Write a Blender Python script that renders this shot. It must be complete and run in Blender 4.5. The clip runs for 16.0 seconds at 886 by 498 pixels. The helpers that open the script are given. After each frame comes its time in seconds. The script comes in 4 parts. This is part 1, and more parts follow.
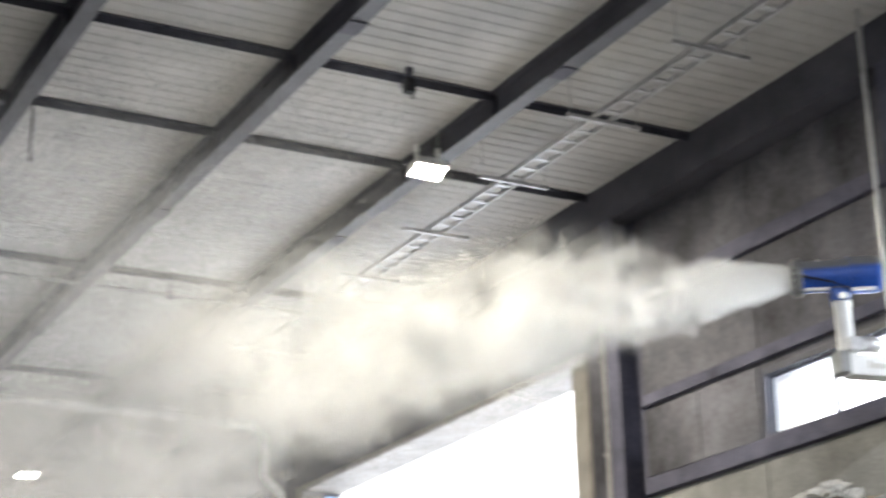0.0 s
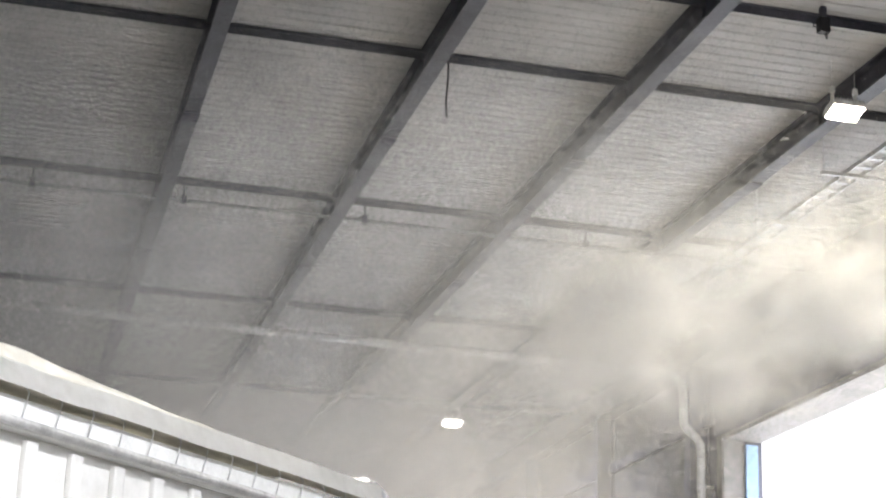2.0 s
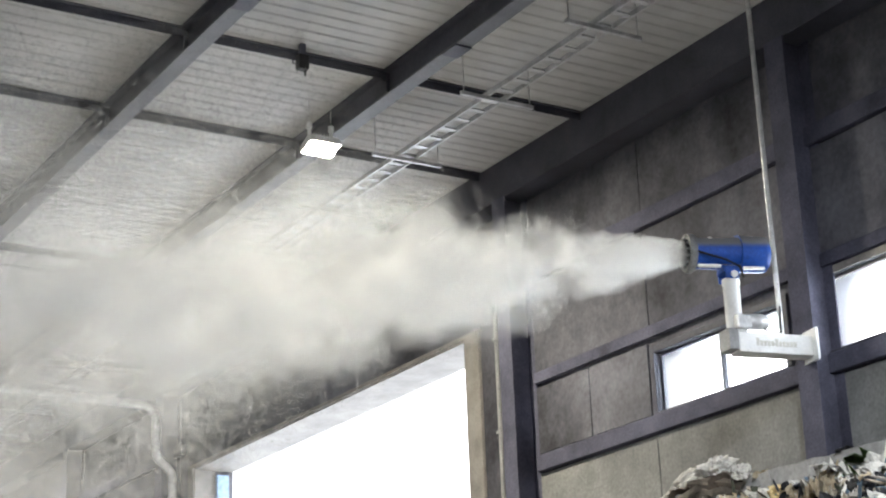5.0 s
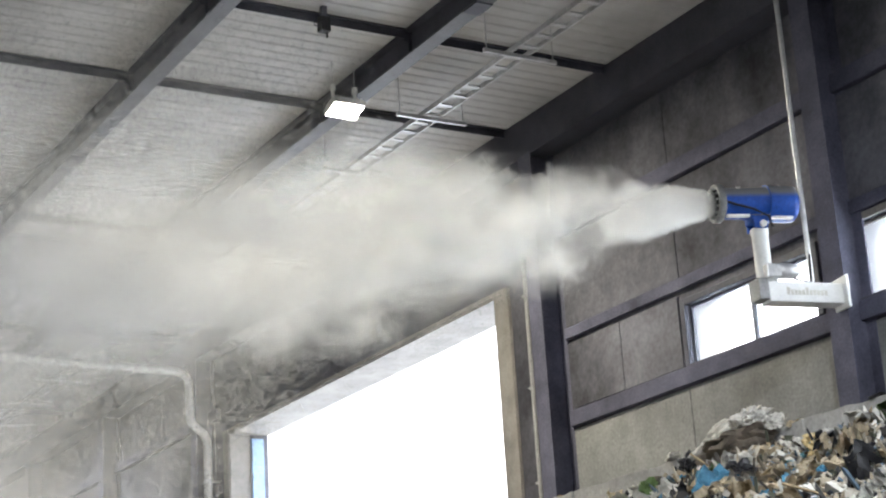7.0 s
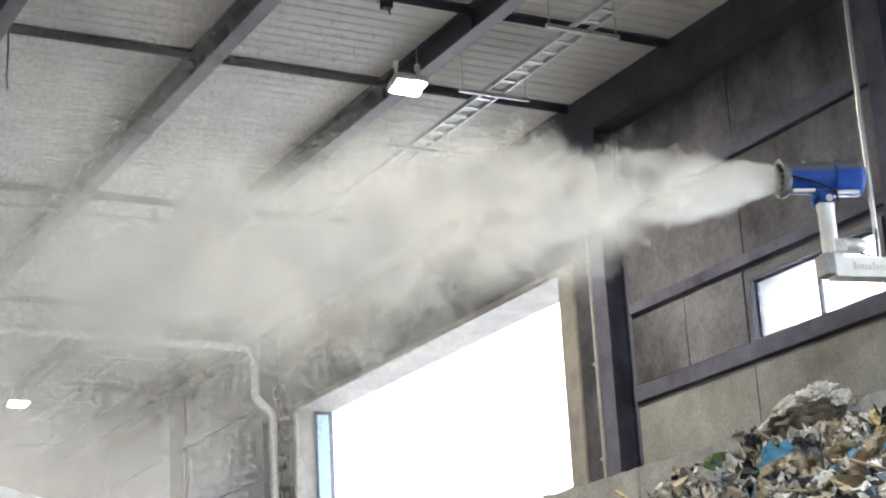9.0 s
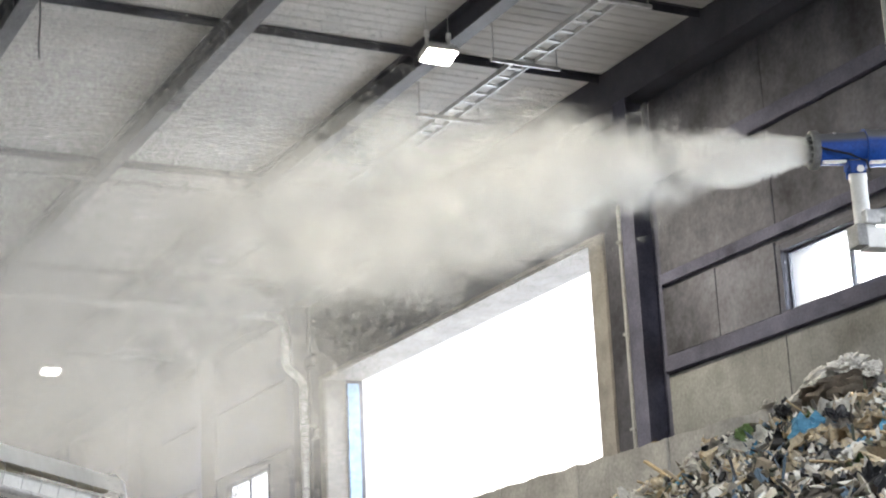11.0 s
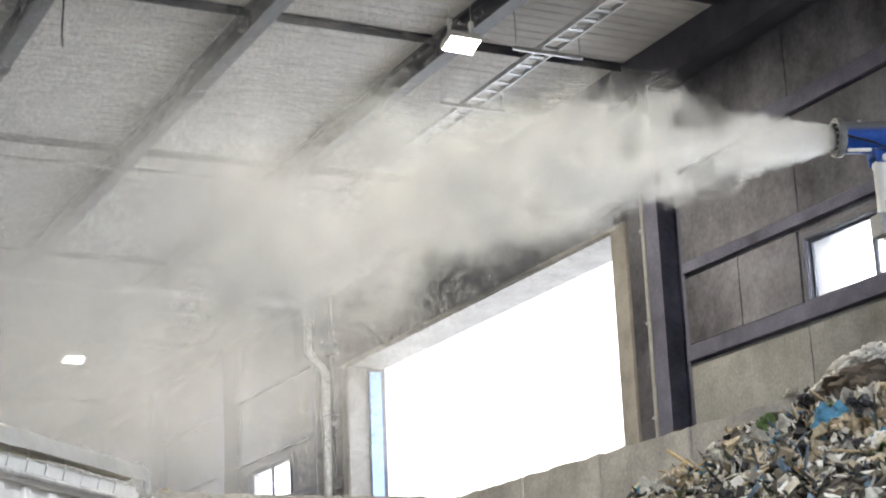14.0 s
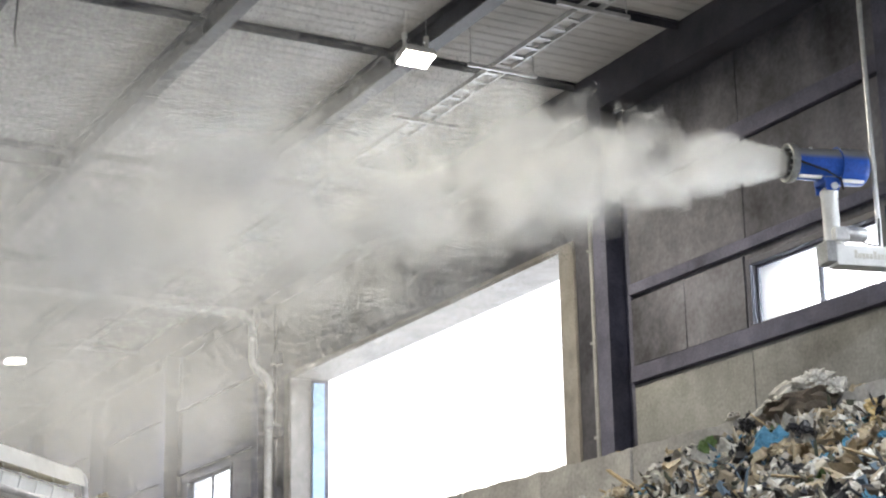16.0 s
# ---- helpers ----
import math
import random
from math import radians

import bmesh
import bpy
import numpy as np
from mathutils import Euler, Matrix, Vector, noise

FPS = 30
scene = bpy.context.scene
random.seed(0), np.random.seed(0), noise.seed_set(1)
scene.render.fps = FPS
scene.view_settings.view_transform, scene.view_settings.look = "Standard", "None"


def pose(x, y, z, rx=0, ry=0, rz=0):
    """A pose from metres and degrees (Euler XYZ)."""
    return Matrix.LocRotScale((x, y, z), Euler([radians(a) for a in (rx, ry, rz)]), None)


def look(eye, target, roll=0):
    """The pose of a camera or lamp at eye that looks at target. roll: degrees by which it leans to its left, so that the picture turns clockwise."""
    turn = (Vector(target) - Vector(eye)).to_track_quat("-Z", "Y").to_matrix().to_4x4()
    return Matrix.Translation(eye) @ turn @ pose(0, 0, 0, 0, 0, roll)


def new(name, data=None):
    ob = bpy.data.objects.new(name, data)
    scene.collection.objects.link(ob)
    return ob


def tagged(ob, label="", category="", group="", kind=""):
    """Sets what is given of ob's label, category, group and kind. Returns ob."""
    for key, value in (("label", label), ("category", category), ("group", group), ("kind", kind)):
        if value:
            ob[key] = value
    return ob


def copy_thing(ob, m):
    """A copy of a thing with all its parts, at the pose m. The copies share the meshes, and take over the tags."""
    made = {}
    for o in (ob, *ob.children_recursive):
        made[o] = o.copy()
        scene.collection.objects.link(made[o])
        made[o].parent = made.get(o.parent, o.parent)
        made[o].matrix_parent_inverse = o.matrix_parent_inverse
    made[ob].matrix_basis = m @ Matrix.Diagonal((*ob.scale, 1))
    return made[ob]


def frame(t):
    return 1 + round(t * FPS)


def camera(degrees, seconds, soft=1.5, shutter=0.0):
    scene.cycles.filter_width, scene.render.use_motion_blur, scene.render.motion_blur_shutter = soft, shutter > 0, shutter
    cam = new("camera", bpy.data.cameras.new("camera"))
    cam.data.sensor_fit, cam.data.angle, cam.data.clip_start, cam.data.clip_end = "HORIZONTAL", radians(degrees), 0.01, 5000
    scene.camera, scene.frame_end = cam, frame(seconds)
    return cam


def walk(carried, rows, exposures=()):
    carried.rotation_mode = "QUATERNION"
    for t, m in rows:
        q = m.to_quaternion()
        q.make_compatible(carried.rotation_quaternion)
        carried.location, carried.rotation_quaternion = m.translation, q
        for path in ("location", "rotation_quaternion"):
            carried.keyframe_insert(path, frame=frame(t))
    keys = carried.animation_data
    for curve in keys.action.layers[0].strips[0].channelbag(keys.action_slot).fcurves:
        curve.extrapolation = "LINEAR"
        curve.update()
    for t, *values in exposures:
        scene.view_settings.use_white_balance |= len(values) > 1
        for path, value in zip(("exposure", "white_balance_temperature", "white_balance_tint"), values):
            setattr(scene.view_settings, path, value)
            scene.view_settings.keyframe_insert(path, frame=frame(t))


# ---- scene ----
EYE = 1.6            # the camera's height over the floor
WALL = 12.0          # inner face of the wall with the big door
THICK = 0.7
DECK = 9.75          # underside of the roof deck
FAR, BACK, LEFT = 52.0, -10.0, -16.0

# ---- camera ----
cam = camera(28.39, 16.0, soft=2.1, shutter=0.5)
walk(cam, [
    (0.0, pose(0, 0, EYE, 109.439, 1.133, -27.848)),
    (0.5, pose(0, 0, EYE, 109.197, 0.318, -22.093)),
    (1.0, pose(0, 0, EYE, 108.717, -0.623, -17.803)),
    (1.5, pose(0, 0, EYE, 108.214, -1.389, -15.210)),
    (2.0, pose(0, 0, EYE, 107.687, -1.863, -14.625)),
    (2.5, pose(0, 0, EYE, 107.479, -1.771, -16.076)),
    (3.0, pose(0, 0, EYE, 107.662, -1.119, -19.041)),
    (3.5, pose(0, 0, EYE, 108.095, -0.211, -22.681)),
    (4.0, pose(0, 0, EYE, 108.537, 0.623, -26.597)),
    (4.5, pose(0, 0, EYE, 108.790, 1.510, -30.150)),
    (4.7, pose(0, 0, EYE, 108.809, 1.846, -31.011)),
    (6.8, pose(0, 0, EYE, 107.420, 3.451, -30.095)),
    (7.0, pose(0, 0, EYE, 107.331, 3.456, -29.822)),
    (7.5, pose(0, 0, EYE, 107.150, 3.490, -29.165)),
    (8.0, pose(0, 0, EYE, 106.997, 3.427, -28.577)),
    (8.5, pose(0, 0, EYE, 106.851, 3.316, -28.088)),
    (9.0, pose(0, 0, EYE, 106.673, 3.093, -27.760)),
    (9.2, pose(0, 0, EYE, 106.577, 3.071, -27.609)),
    (11.3, pose(0, 0, EYE, 105.623, 2.572, -26.715)),
    (11.5, pose(0, 0, EYE, 105.562, 2.543, -26.610)),
    (12.0, pose(0, 0, EYE, 105.384, 2.511, -26.421)),
    (12.5, pose(0, 0, EYE, 105.261, 2.488, -26.200)),
    (13.0, pose(0, 0, EYE, 105.211, 2.461, -26.080)),
    (13.5, pose(0, 0, EYE, 105.256, 2.466, -26.060)),
    (14.0, pose(0, 0, EYE, 105.383, 2.385, -26.168)),
    (14.5, pose(0, 0, EYE, 105.508, 2.269, -26.363)),
    (15.0, pose(0, 0, EYE, 105.602, 1.981, -26.750)),
    (15.5, pose(0, 0, EYE, 105.692, 1.542, -27.461)),
    (16.0, pose(0, 0, EYE, 105.783, 1.026, -28.306)),
], [(0.0, 1.8, 6350, 12), (1.0, 1.75, 6400, 12), (2.0, 1.66, 6500, 14), (4.0, 1.76, 6350, 11), (7.0, 1.66, 6250, 11), (9.0, 1.66, 6300, 11), (13.0, 1.58, 6350, 12), (16.0, 1.58, 6350, 12)])

# ---- world, sun, large lights ----
world = bpy.data.worlds.new("sky")
scene.world = world
world.use_nodes = True
wn = world.node_tree.nodes
sky = wn.new("ShaderNodeTexSky")
sky.sky_type, sky.sun_disc = "NISHITA", False
sky.sun_elevation, sky.sun_rotation = radians(38), radians(70)
sky.air_density, sky.dust_density, sky.ozone_density = 1.0, 6.0, 0.6
wn["Background"].inputs["Strength"].default_value = 0.15
world.node_tree.links.new(sky.outputs[0], wn["Background"].inputs["Color"])
sun = new("sun", bpy.data.lights.new("sun", "SUN"))
sun.data.energy, sun.data.angle, sun.data.color = 3.0, radians(0.5), (1.0, 0.95, 0.88)
sun.matrix_world = look((40, 10, 40), (0, -4, 0))
scene.cycles.transparent_max_bounces = 512


def area_light(name, eye, target, sx, sy, watts, color):
    li = bpy.data.lights.new(name, "AREA")
    li.shape, li.size, li.size_y, li.energy, li.color = "RECTANGLE", sx, sy, watts, color
    ob = new(name, li)
    ob.matrix_world = look(eye, target)
    return ob


DAY = (0.84, 0.92, 1.0)
area_light("door_daylight", (WALL + THICK + 0.02, 23.18, 3.9), (0, 23.18, 3.9), 8.84, 7.8, 260, DAY)
area_light("window_daylight", (WALL + THICK - 0.1, 13.75, 6.31), (0, 13.75, 6.31), 2.1, 0.66, 22, DAY)
area_light("window_daylight", (WALL + THICK - 0.1, 10.9, 6.36), (0, 10.9, 6.36), 2.5, 0.76, 22, DAY)
area_light("window_daylight", (WALL + THICK - 0.1, 31.5, 6.31), (0, 31.5, 6.31), 2.1, 0.66, 22, DAY)


# ---- materials ----
def mat(name, color, rough=0.6, metal=0.0, var=0.25, scale=3.0, bump=0.15, fine=40.0, tint=None, island=0.0, coat=0.0, grainy=0.35, top_tone=None, spec=0.3):
    """A surface with stains at one scale and grain at another."""
    m = bpy.data.materials.new(name)
    m.use_nodes = True
    n, l = m.node_tree.nodes, m.node_tree.links
    b = n["Principled BSDF"]
    b.inputs["Metallic"].default_value = metal
    b.inputs["Coat Weight"].default_value = coat
    b.inputs["Specular IOR Level"].default_value = spec
    tc = n.new("ShaderNodeTexCoord")
    big, small = n.new("ShaderNodeTexNoise"), n.new("ShaderNodeTexNoise")
    big.inputs["Scale"].default_value, big.inputs["Detail"].default_value = scale, 6
    big.inputs["Roughness"].default_value = 0.65
    small.inputs["Scale"].default_value, small.inputs["Detail"].default_value = fine, 3
    for q in (big, small):
        l.new(tc.outputs["Object"], q.inputs["Vector"])
    mix = n.new("ShaderNodeMixRGB")
    dark = tint or tuple(c * (1 - var * 1.6) for c in color)
    lite = tuple(min(1, c * (1 + var * 0.7)) for c in color)
    mix.inputs[1].default_value, mix.inputs[2].default_value = (*dark, 1), (*lite, 1)
    ramp = n.new("ShaderNodeMapRange")
    ramp.inputs["From Min"].default_value, ramp.inputs["From Max"].default_value = 0.3, 0.68
    l.new(big.outputs["Fac"], ramp.inputs["Value"])
    l.new(ramp.outputs[0], mix.inputs[0])
    grain = n.new("ShaderNodeMixRGB")
    grain.blend_type, grain.inputs[0].default_value = "OVERLAY", grainy
    l.new(mix.outputs[0], grain.inputs[1])
    l.new(small.outputs["Fac"], grain.inputs[2])
    last = grain.outputs[0]
    if island:
        g, hs = n.new("ShaderNodeNewGeometry"), n.new("ShaderNodeHueSaturation")
        mr = n.new("ShaderNodeMapRange")
        mr.inputs["To Min"].default_value, mr.inputs["To Max"].default_value = 1 - island, 1 + island
        l.new(g.outputs["Random Per Island"], mr.inputs["Value"])
        l.new(mr.outputs[0], hs.inputs["Value"])
        l.new(last, hs.inputs["Color"])
        last = hs.outputs[0]
    # mixes in a second tone on faces that point upward
    if top_tone:
        g2, sep, mr2, dm = n.new("ShaderNodeNewGeometry"), n.new("ShaderNodeSeparateXYZ"), n.new("ShaderNodeMapRange"), n.new("ShaderNodeMixRGB")
        mr2.inputs["From Min"].default_value, mr2.inputs["From Max"].default_value = 0.1, 0.4
        l.new(g2.outputs["Normal"], sep.inputs[0])
        l.new(sep.outputs["Z"], mr2.inputs["Value"])
        l.new(mr2.outputs[0], dm.inputs[0])
        l.new(last, dm.inputs[1])
        dm.inputs[2].default_value = (*top_tone, 1)
        last = dm.outputs[0]
    l.new(last, b.inputs["Base Color"])
    rr = n.new("ShaderNodeMapRange")
    rr.inputs["To Min"].default_value, rr.inputs["To Max"].default_value = max(0.05, rough - 0.15), min(1, rough + 0.15)
    l.new(big.outputs["Fac"], rr.inputs["Value"])
    l.new(rr.outputs[0], b.inputs["Roughness"])
    bp = n.new("ShaderNodeBump")
    bp.inputs["Strength"].default_value, bp.inputs["Distance"].default_value = bump, 0.02
    l.new(small.outputs["Fac"], bp.inputs["Height"])
    l.new(bp.outputs[0], b.inputs["Normal"])
    return m


def glow(name, color, strength):
    m = bpy.data.materials.new(name)
    m.use_nodes = True
    b = m.node_tree.nodes["Principled BSDF"]
    b.inputs["Base Color"].default_value = (0.8, 0.8, 0.8, 1)
    b.inputs["Emission Color"].default_value = (*color, 1)
    b.inputs["Emission Strength"].default_value = strength
    return m


def droplet_material(name, thickness):
    m = bpy.data.materials.new(name)
    m.use_nodes = True
    n, l = m.node_tree.nodes, m.node_tree.links
    n.remove(n["Principled BSDF"])
    d, t, a = n.new("ShaderNodeBsdfDiffuse"), n.new("ShaderNodeBsdfTranslucent"), n.new("ShaderNodeMixShader")
    for q in (d, t):
        q.inputs["Color"].default_value = (0.95, 0.95, 0.94, 1)
    a.inputs[0].default_value = 0.5
    l.new(d.outputs[0], a.inputs[1])
    l.new(t.outputs[0], a.inputs[2])
    clear, veil = n.new("ShaderNodeBsdfTransparent"), n.new("ShaderNodeMixShader")
    veil.inputs[0].default_value = thickness
    l.new(clear.outputs[0], veil.inputs[1])
    l.new(a.outputs[0], veil.inputs[2])
    l.new(veil.outputs[0], n["Material Output"].inputs["Surface"])
    return m


BLOCK = mat("cast_block", (0.36, 0.352, 0.34), 0.85, var=0.28, scale=1.1, bump=0.3, fine=25)
CONCRETE = mat("concrete", (0.22, 0.22, 0.215), 0.85, var=0.3, scale=0.9, bump=0.3, fine=25)
FLOOR = mat("floor_concrete", (0.25, 0.243, 0.23), 0.7, var=0.3, scale=0.5, bump=0.2, fine=20)
ASPHALT = mat("asphalt", (0.12, 0.12, 0.12), 0.9, var=0.2, scale=0.3)
DARKWALL = mat("sooty_wall_panel", (0.125, 0.124, 0.142), 0.85, spec=0.1, var=0.45, scale=0.7, bump=0.2, fine=18)
DECKMAT = mat("galvanised_deck", (0.5, 0.49, 0.475), 0.6, metal=0.0, var=0.2, scale=0.35, bump=0.0, fine=5, grainy=0.1)
STEEL = mat("painted_steel", (0.075, 0.075, 0.095), 0.55, var=0.3, scale=1.5)
DARKSTEEL = mat("sooty_steel", (0.1, 0.1, 0.135), 0.8, var=0.3, scale=1.5, spec=0.06)
# bottom flange, paler than the rest of the beam
FLANGE = mat("paler_flange", (0.13, 0.13, 0.145), 0.5, var=0.3, scale=1.2)
GALV = mat("galvanised_steel", (0.62, 0.62, 0.62), 0.4, metal=0.5, var=0.2, scale=6)
TRIM = mat("beige_trim", (0.27, 0.25, 0.228), 0.6, var=0.25, scale=2)
BLUERAIL = mat("pale_blue_rail", (0.35, 0.52, 0.75), 0.5, var=0.15)
BLUE = mat("blue_paint", (0.015, 0.075, 0.36), 0.45, var=0.2, scale=5, coat=0.15, bump=0.03, top_tone=(0.17, 0.17, 0.18))
WHITEPAINT = mat("white_paint", (0.78, 0.78, 0.76), 0.45, var=0.1, scale=4, bump=0.05)
GREYPAINT = mat("grey_plastic", (0.3, 0.3, 0.3), 0.5, var=0.2)
PALEGOLD = mat("faded_print", (0.58, 0.56, 0.5), 0.6, var=0.1)
DULL = mat("dull_grey_metal", (0.22, 0.22, 0.22), 0.5, metal=0.3, var=0.25, scale=9)
BLACK = mat("black_rubber", (0.02, 0.02, 0.022), 0.6, var=0.2)
PIPE = mat("white_pipe", (0.62, 0.61, 0.59), 0.5, var=0.15, scale=2)
LIT = glow("lamp_lens", (1.0, 0.95, 0.82), 30)
MIST = droplet_material("water_mist", 0.2)
HAZE = droplet_material("water_haze", 0.045)


# ---- mesh helpers ----
def box(bm, x0, x1, y0, y1, z0, z1, m=None, bevel=0.0):
    r = bmesh.ops.create_cube(bm, size=1)
    t = Matrix.Translation(((x0 + x1) / 2, (y0 + y1) / 2, (z0 + z1) / 2)) @ Matrix.Diagonal((x1 - x0, y1 - y0, z1 - z0, 1))
    bmesh.ops.transform(bm, matrix=(m @ t) if m else t, verts=r["verts"])
    if bevel:
        es = list({e for v in r["verts"] for e in v.link_edges})
        bmesh.ops.bevel(bm, geom=es, offset=bevel, segments=2, affect="EDGES", profile=0.5)
    return r["verts"]


def tube(bm, p, q, r0, r1=None, n=16, caps=True):
    p, q = Vector(p), Vector(q)
    d = q - p
    m = Matrix.Translation((p + q) / 2) @ d.to_track_quat("Z", "Y").to_matrix().to_4x4()
    bmesh.ops.create_cone(bm, cap_ends=caps, segments=n, radius1=r0, radius2=r0 if r1 is None else r1, depth=d.length, matrix=m)


def lathe(bm, prof, m, n=32):
    """Turns a profile of (radius, height) about the z axis of m."""
    rings = []
    for r, h in prof:
        rings.append([bm.verts.new(m @ Vector((r * math.cos(a), r * math.sin(a), h))) for a in (2 * math.pi * k / n for k in range(n))])
    for a, b in zip(rings, rings[1:]):
        for k in range(n):
            bm.faces.new((a[k], a[(k + 1) % n], b[(k + 1) % n], b[k]))


def mesh(name, bm, material, smooth=False):
    me = bpy.data.meshes.new(name)
    bmesh.ops.recalc_face_normals(bm, faces=bm.faces)
    bm.to_mesh(me)
    bm.free()
    me.materials.append(material)
    if smooth:
        for p in me.polygons:
            p.use_smooth = True
        me.set_sharp_from_angle(angle=radians(40))
    return me


def part(name, bm, material, parent, label="", smooth=False):
    ob = new(name, mesh(name, bm, material, smooth))
    ob.parent = parent
    if label:
        tagged(ob, label)
    return ob


def thing(name, label, category, group="", kind="", at=None):
    ob = new(name)
    ob.empty_display_size = 0.2
    if at is not None:
        ob.matrix_basis = at
    return tagged(ob, label, category, group, kind)


def solid(name, bm, material, label, category, kind="structure", smooth=False):
    return tagged(new(name, mesh(name, bm, material, smooth)), label, category, kind=kind)


# ---- large structure ----
def pierced_wall(bm, x0, x1, y0, y1, z0, z1, holes):
    ys = sorted({y0, y1, *[h[0] for h in holes], *[h[1] for h in holes]})
    zs = sorted({z0, z1, *[h[2] for h in holes], *[h[3] for h in holes]})
    for a, b in zip(ys, ys[1:]):
        for c, d in zip(zs, zs[1:]):
            if not any(h[0] <= (a + b) / 2 <= h[1] and h[2] <= (c + d) / 2 <= h[3] for h in holes):
                box(bm, x0, x1, a, b, c, d)
    bmesh.ops.remove_doubles(bm, verts=bm.verts, dist=0.001)


DOOR = (18.76, 27.6, 0.0, 7.81)
WINDOWS = ((12.75, 14.85, 5.97, 6.65), (9.65, 12.15, 5.98, 6.74), (30.4, 32.6, 5.97, 6.65))


def build_shell():
    bm = bmesh.new()
    box(bm, LEFT, WALL + THICK, BACK, FAR, -0.3, 0.0)
    solid("floor", bm, FLOOR, "worn grey concrete hall floor", "floor")
    bm = bmesh.new()
    box(bm, -1500, 1500, -1500, 1500, -0.7, -0.31)
    solid("ground", bm, ASPHALT, "asphalt yard round the hall", "ground")
    bm = bmesh.new()
    pierced_wall(bm, WALL, WALL + THICK, BACK, FAR, 0, DECK + 0.4, [DOOR, *WINDOWS])
    solid("wall_east", bm, DARKWALL, "dark sooty panel wall with a big door opening and high windows", "wall")
    bm = bmesh.new()
    box(bm, LEFT - 0.3, LEFT, BACK, FAR, 0, DECK + 0.4)
    solid("wall_west", bm, CONCRETE, "plain grey hall wall", "wall")
    bm = bmesh.new()
    box(bm, LEFT, WALL, FAR, FAR + 0.3, 0, DECK + 0.4)
    solid("wall_north", bm, DARKWALL, "dark far end wall of the hall", "wall")
    bm = bmesh.new()
    box(bm, LEFT, WALL, BACK - 0.3, BACK, 0, DECK + 0.4)
    solid("wall_south", bm, CONCRETE, "plain grey hall wall", "wall")
    # trapezoidal deck, ribs across the hall
    bm = bmesh.new()
    prof, y, pitch, h = [], BACK, 0.2, 0.013
    while y < FAR:
        prof += [(y, 0), (y + 0.075, 0), (y + 0.1, h), (y + 0.175, h)]
        y += pitch
    rows = [[bm.verts.new((x, py, DECK + pz)) for py, pz in prof] for x in (LEFT - 0.3, WALL + THICK)]
    for k in range(len(prof) - 1):
        bm.faces.new((rows[0][k], rows[0][k + 1], rows[1][k + 1], rows[1][k]))
    g = bmesh.ops.extrude_face_region(bm, geom=bm.faces[:])
    bmesh.ops.translate(bm, verts=[v for v in g["geom"] if isinstance(v, bmesh.types.BMVert)], vec=(0, 0, 0.12))
    solid("ceiling", bm, DECKMAT, "dusty corrugated steel roof deck", "ceiling")


def build_beams():
    b = thing("roof_beam", "dark painted steel roof beam under the deck", "roof beam", "roof beams", at=pose(9.05, 0, DECK))
    for name, hw, z0, z1, m in (("web", 0.012, -0.3, -0.02, STEEL), ("top_flange", 0.1, -0.02, 0.0, STEEL), ("bottom_flange", 0.095, -0.32, -0.3, FLANGE)):
        bm = bmesh.new()
        box(bm, -hw, hw, BACK, FAR, z0, z1)
        part(name, bm, m, b)
    # bolted splice plates and stiffeners
    for y in (15.5, 17.75, 22.95, 28.6, 35.0):
        bm = bmesh.new()
        box(bm, -0.055, 0.055, y - 0.008, y + 0.008, -0.298, -0.022)
        part("stiffener", bm, STEEL, b)
    for y in (9.0, 14.1, 19.8, 25.5, 31.0):
        bm = bmesh.new()
        box(bm, -0.1, 0.1, y - 0.14, y + 0.14, -0.338, -0.321)
        part("splice_plate", bm, STEEL, b)
    for k in range(1, 10):
        copy_thing(b, pose(9.05 - 2.43 * k, 0, DECK))
    for y in (2.0, 8.6, 15.5, 17.75, 22.95, 28.6, 35.0, 41.5):
        p = thing("roof_strut", "dark steel angle running under the roof deck", "roof strut", "roof struts", at=pose(0, 0, DECK))
        bm = bmesh.new()
        box(bm, LEFT, WALL, y - 0.05, y + 0.05, -0.01, 0.0)
        part("flange", bm, STEEL, p)
        bm = bmesh.new()
        box(bm, LEFT, WALL, y - 0.006, y + 0.006, -0.1, -0.01)
        part("leg", bm, STEEL, p)
        for k in range(10):
            bm = bmesh.new()
            box(bm, 9.05 - 2.43 * k - 0.1, 9.05 - 2.43 * k - 0.02, y + 0.007, y + 0.015, -0.12, -0.02)
            part("cleat", bm, STEEL, p)
    bm = bmesh.new()
    box(bm, WALL - 0.35, WALL, BACK, FAR, DECK - 0.5, DECK)
    solid("eave_beam", bm, STEEL, "dark steel eave beam along the wall head", "eave beam")


def build_wall_steel():
    for z, d, h in ((5.84, 0.1, 0.2), (6.9, 0.07, 0.14), (8.22, 0.1, 0.2)):
        for y0, y1 in ((BACK, 17.17), (28.0, FAR)):
            bm = bmesh.new()
            box(bm, WALL - d, WALL, y0, y1, z - h / 2, z + h / 2, bevel=0.012)
            solid("wall_rail", bm, DARKSTEEL, "dark steel wall rail", "wall rail")
    for y in (2.6, 7.5, 12.1, 17.3, 28.35, 33.2, 38.1, 43.0):
        c = thing("steel_column", "dark painted steel column against the wall", "column", "wall columns", at=pose(WALL - 0.2, y, 0))
        for name, x0, x1, hw in (("web", -0.16, 0.16, 0.008), ("front_flange", -0.18, -0.16, 0.14), ("back_flange", 0.16, 0.18, 0.14)):
            bm = bmesh.new()
            box(bm, x0, x1, -hw, hw, 0, DECK - 0.5)
            part(name, bm, DARKSTEEL, c)


build_shell()
build_beams()
build_wall_steel()


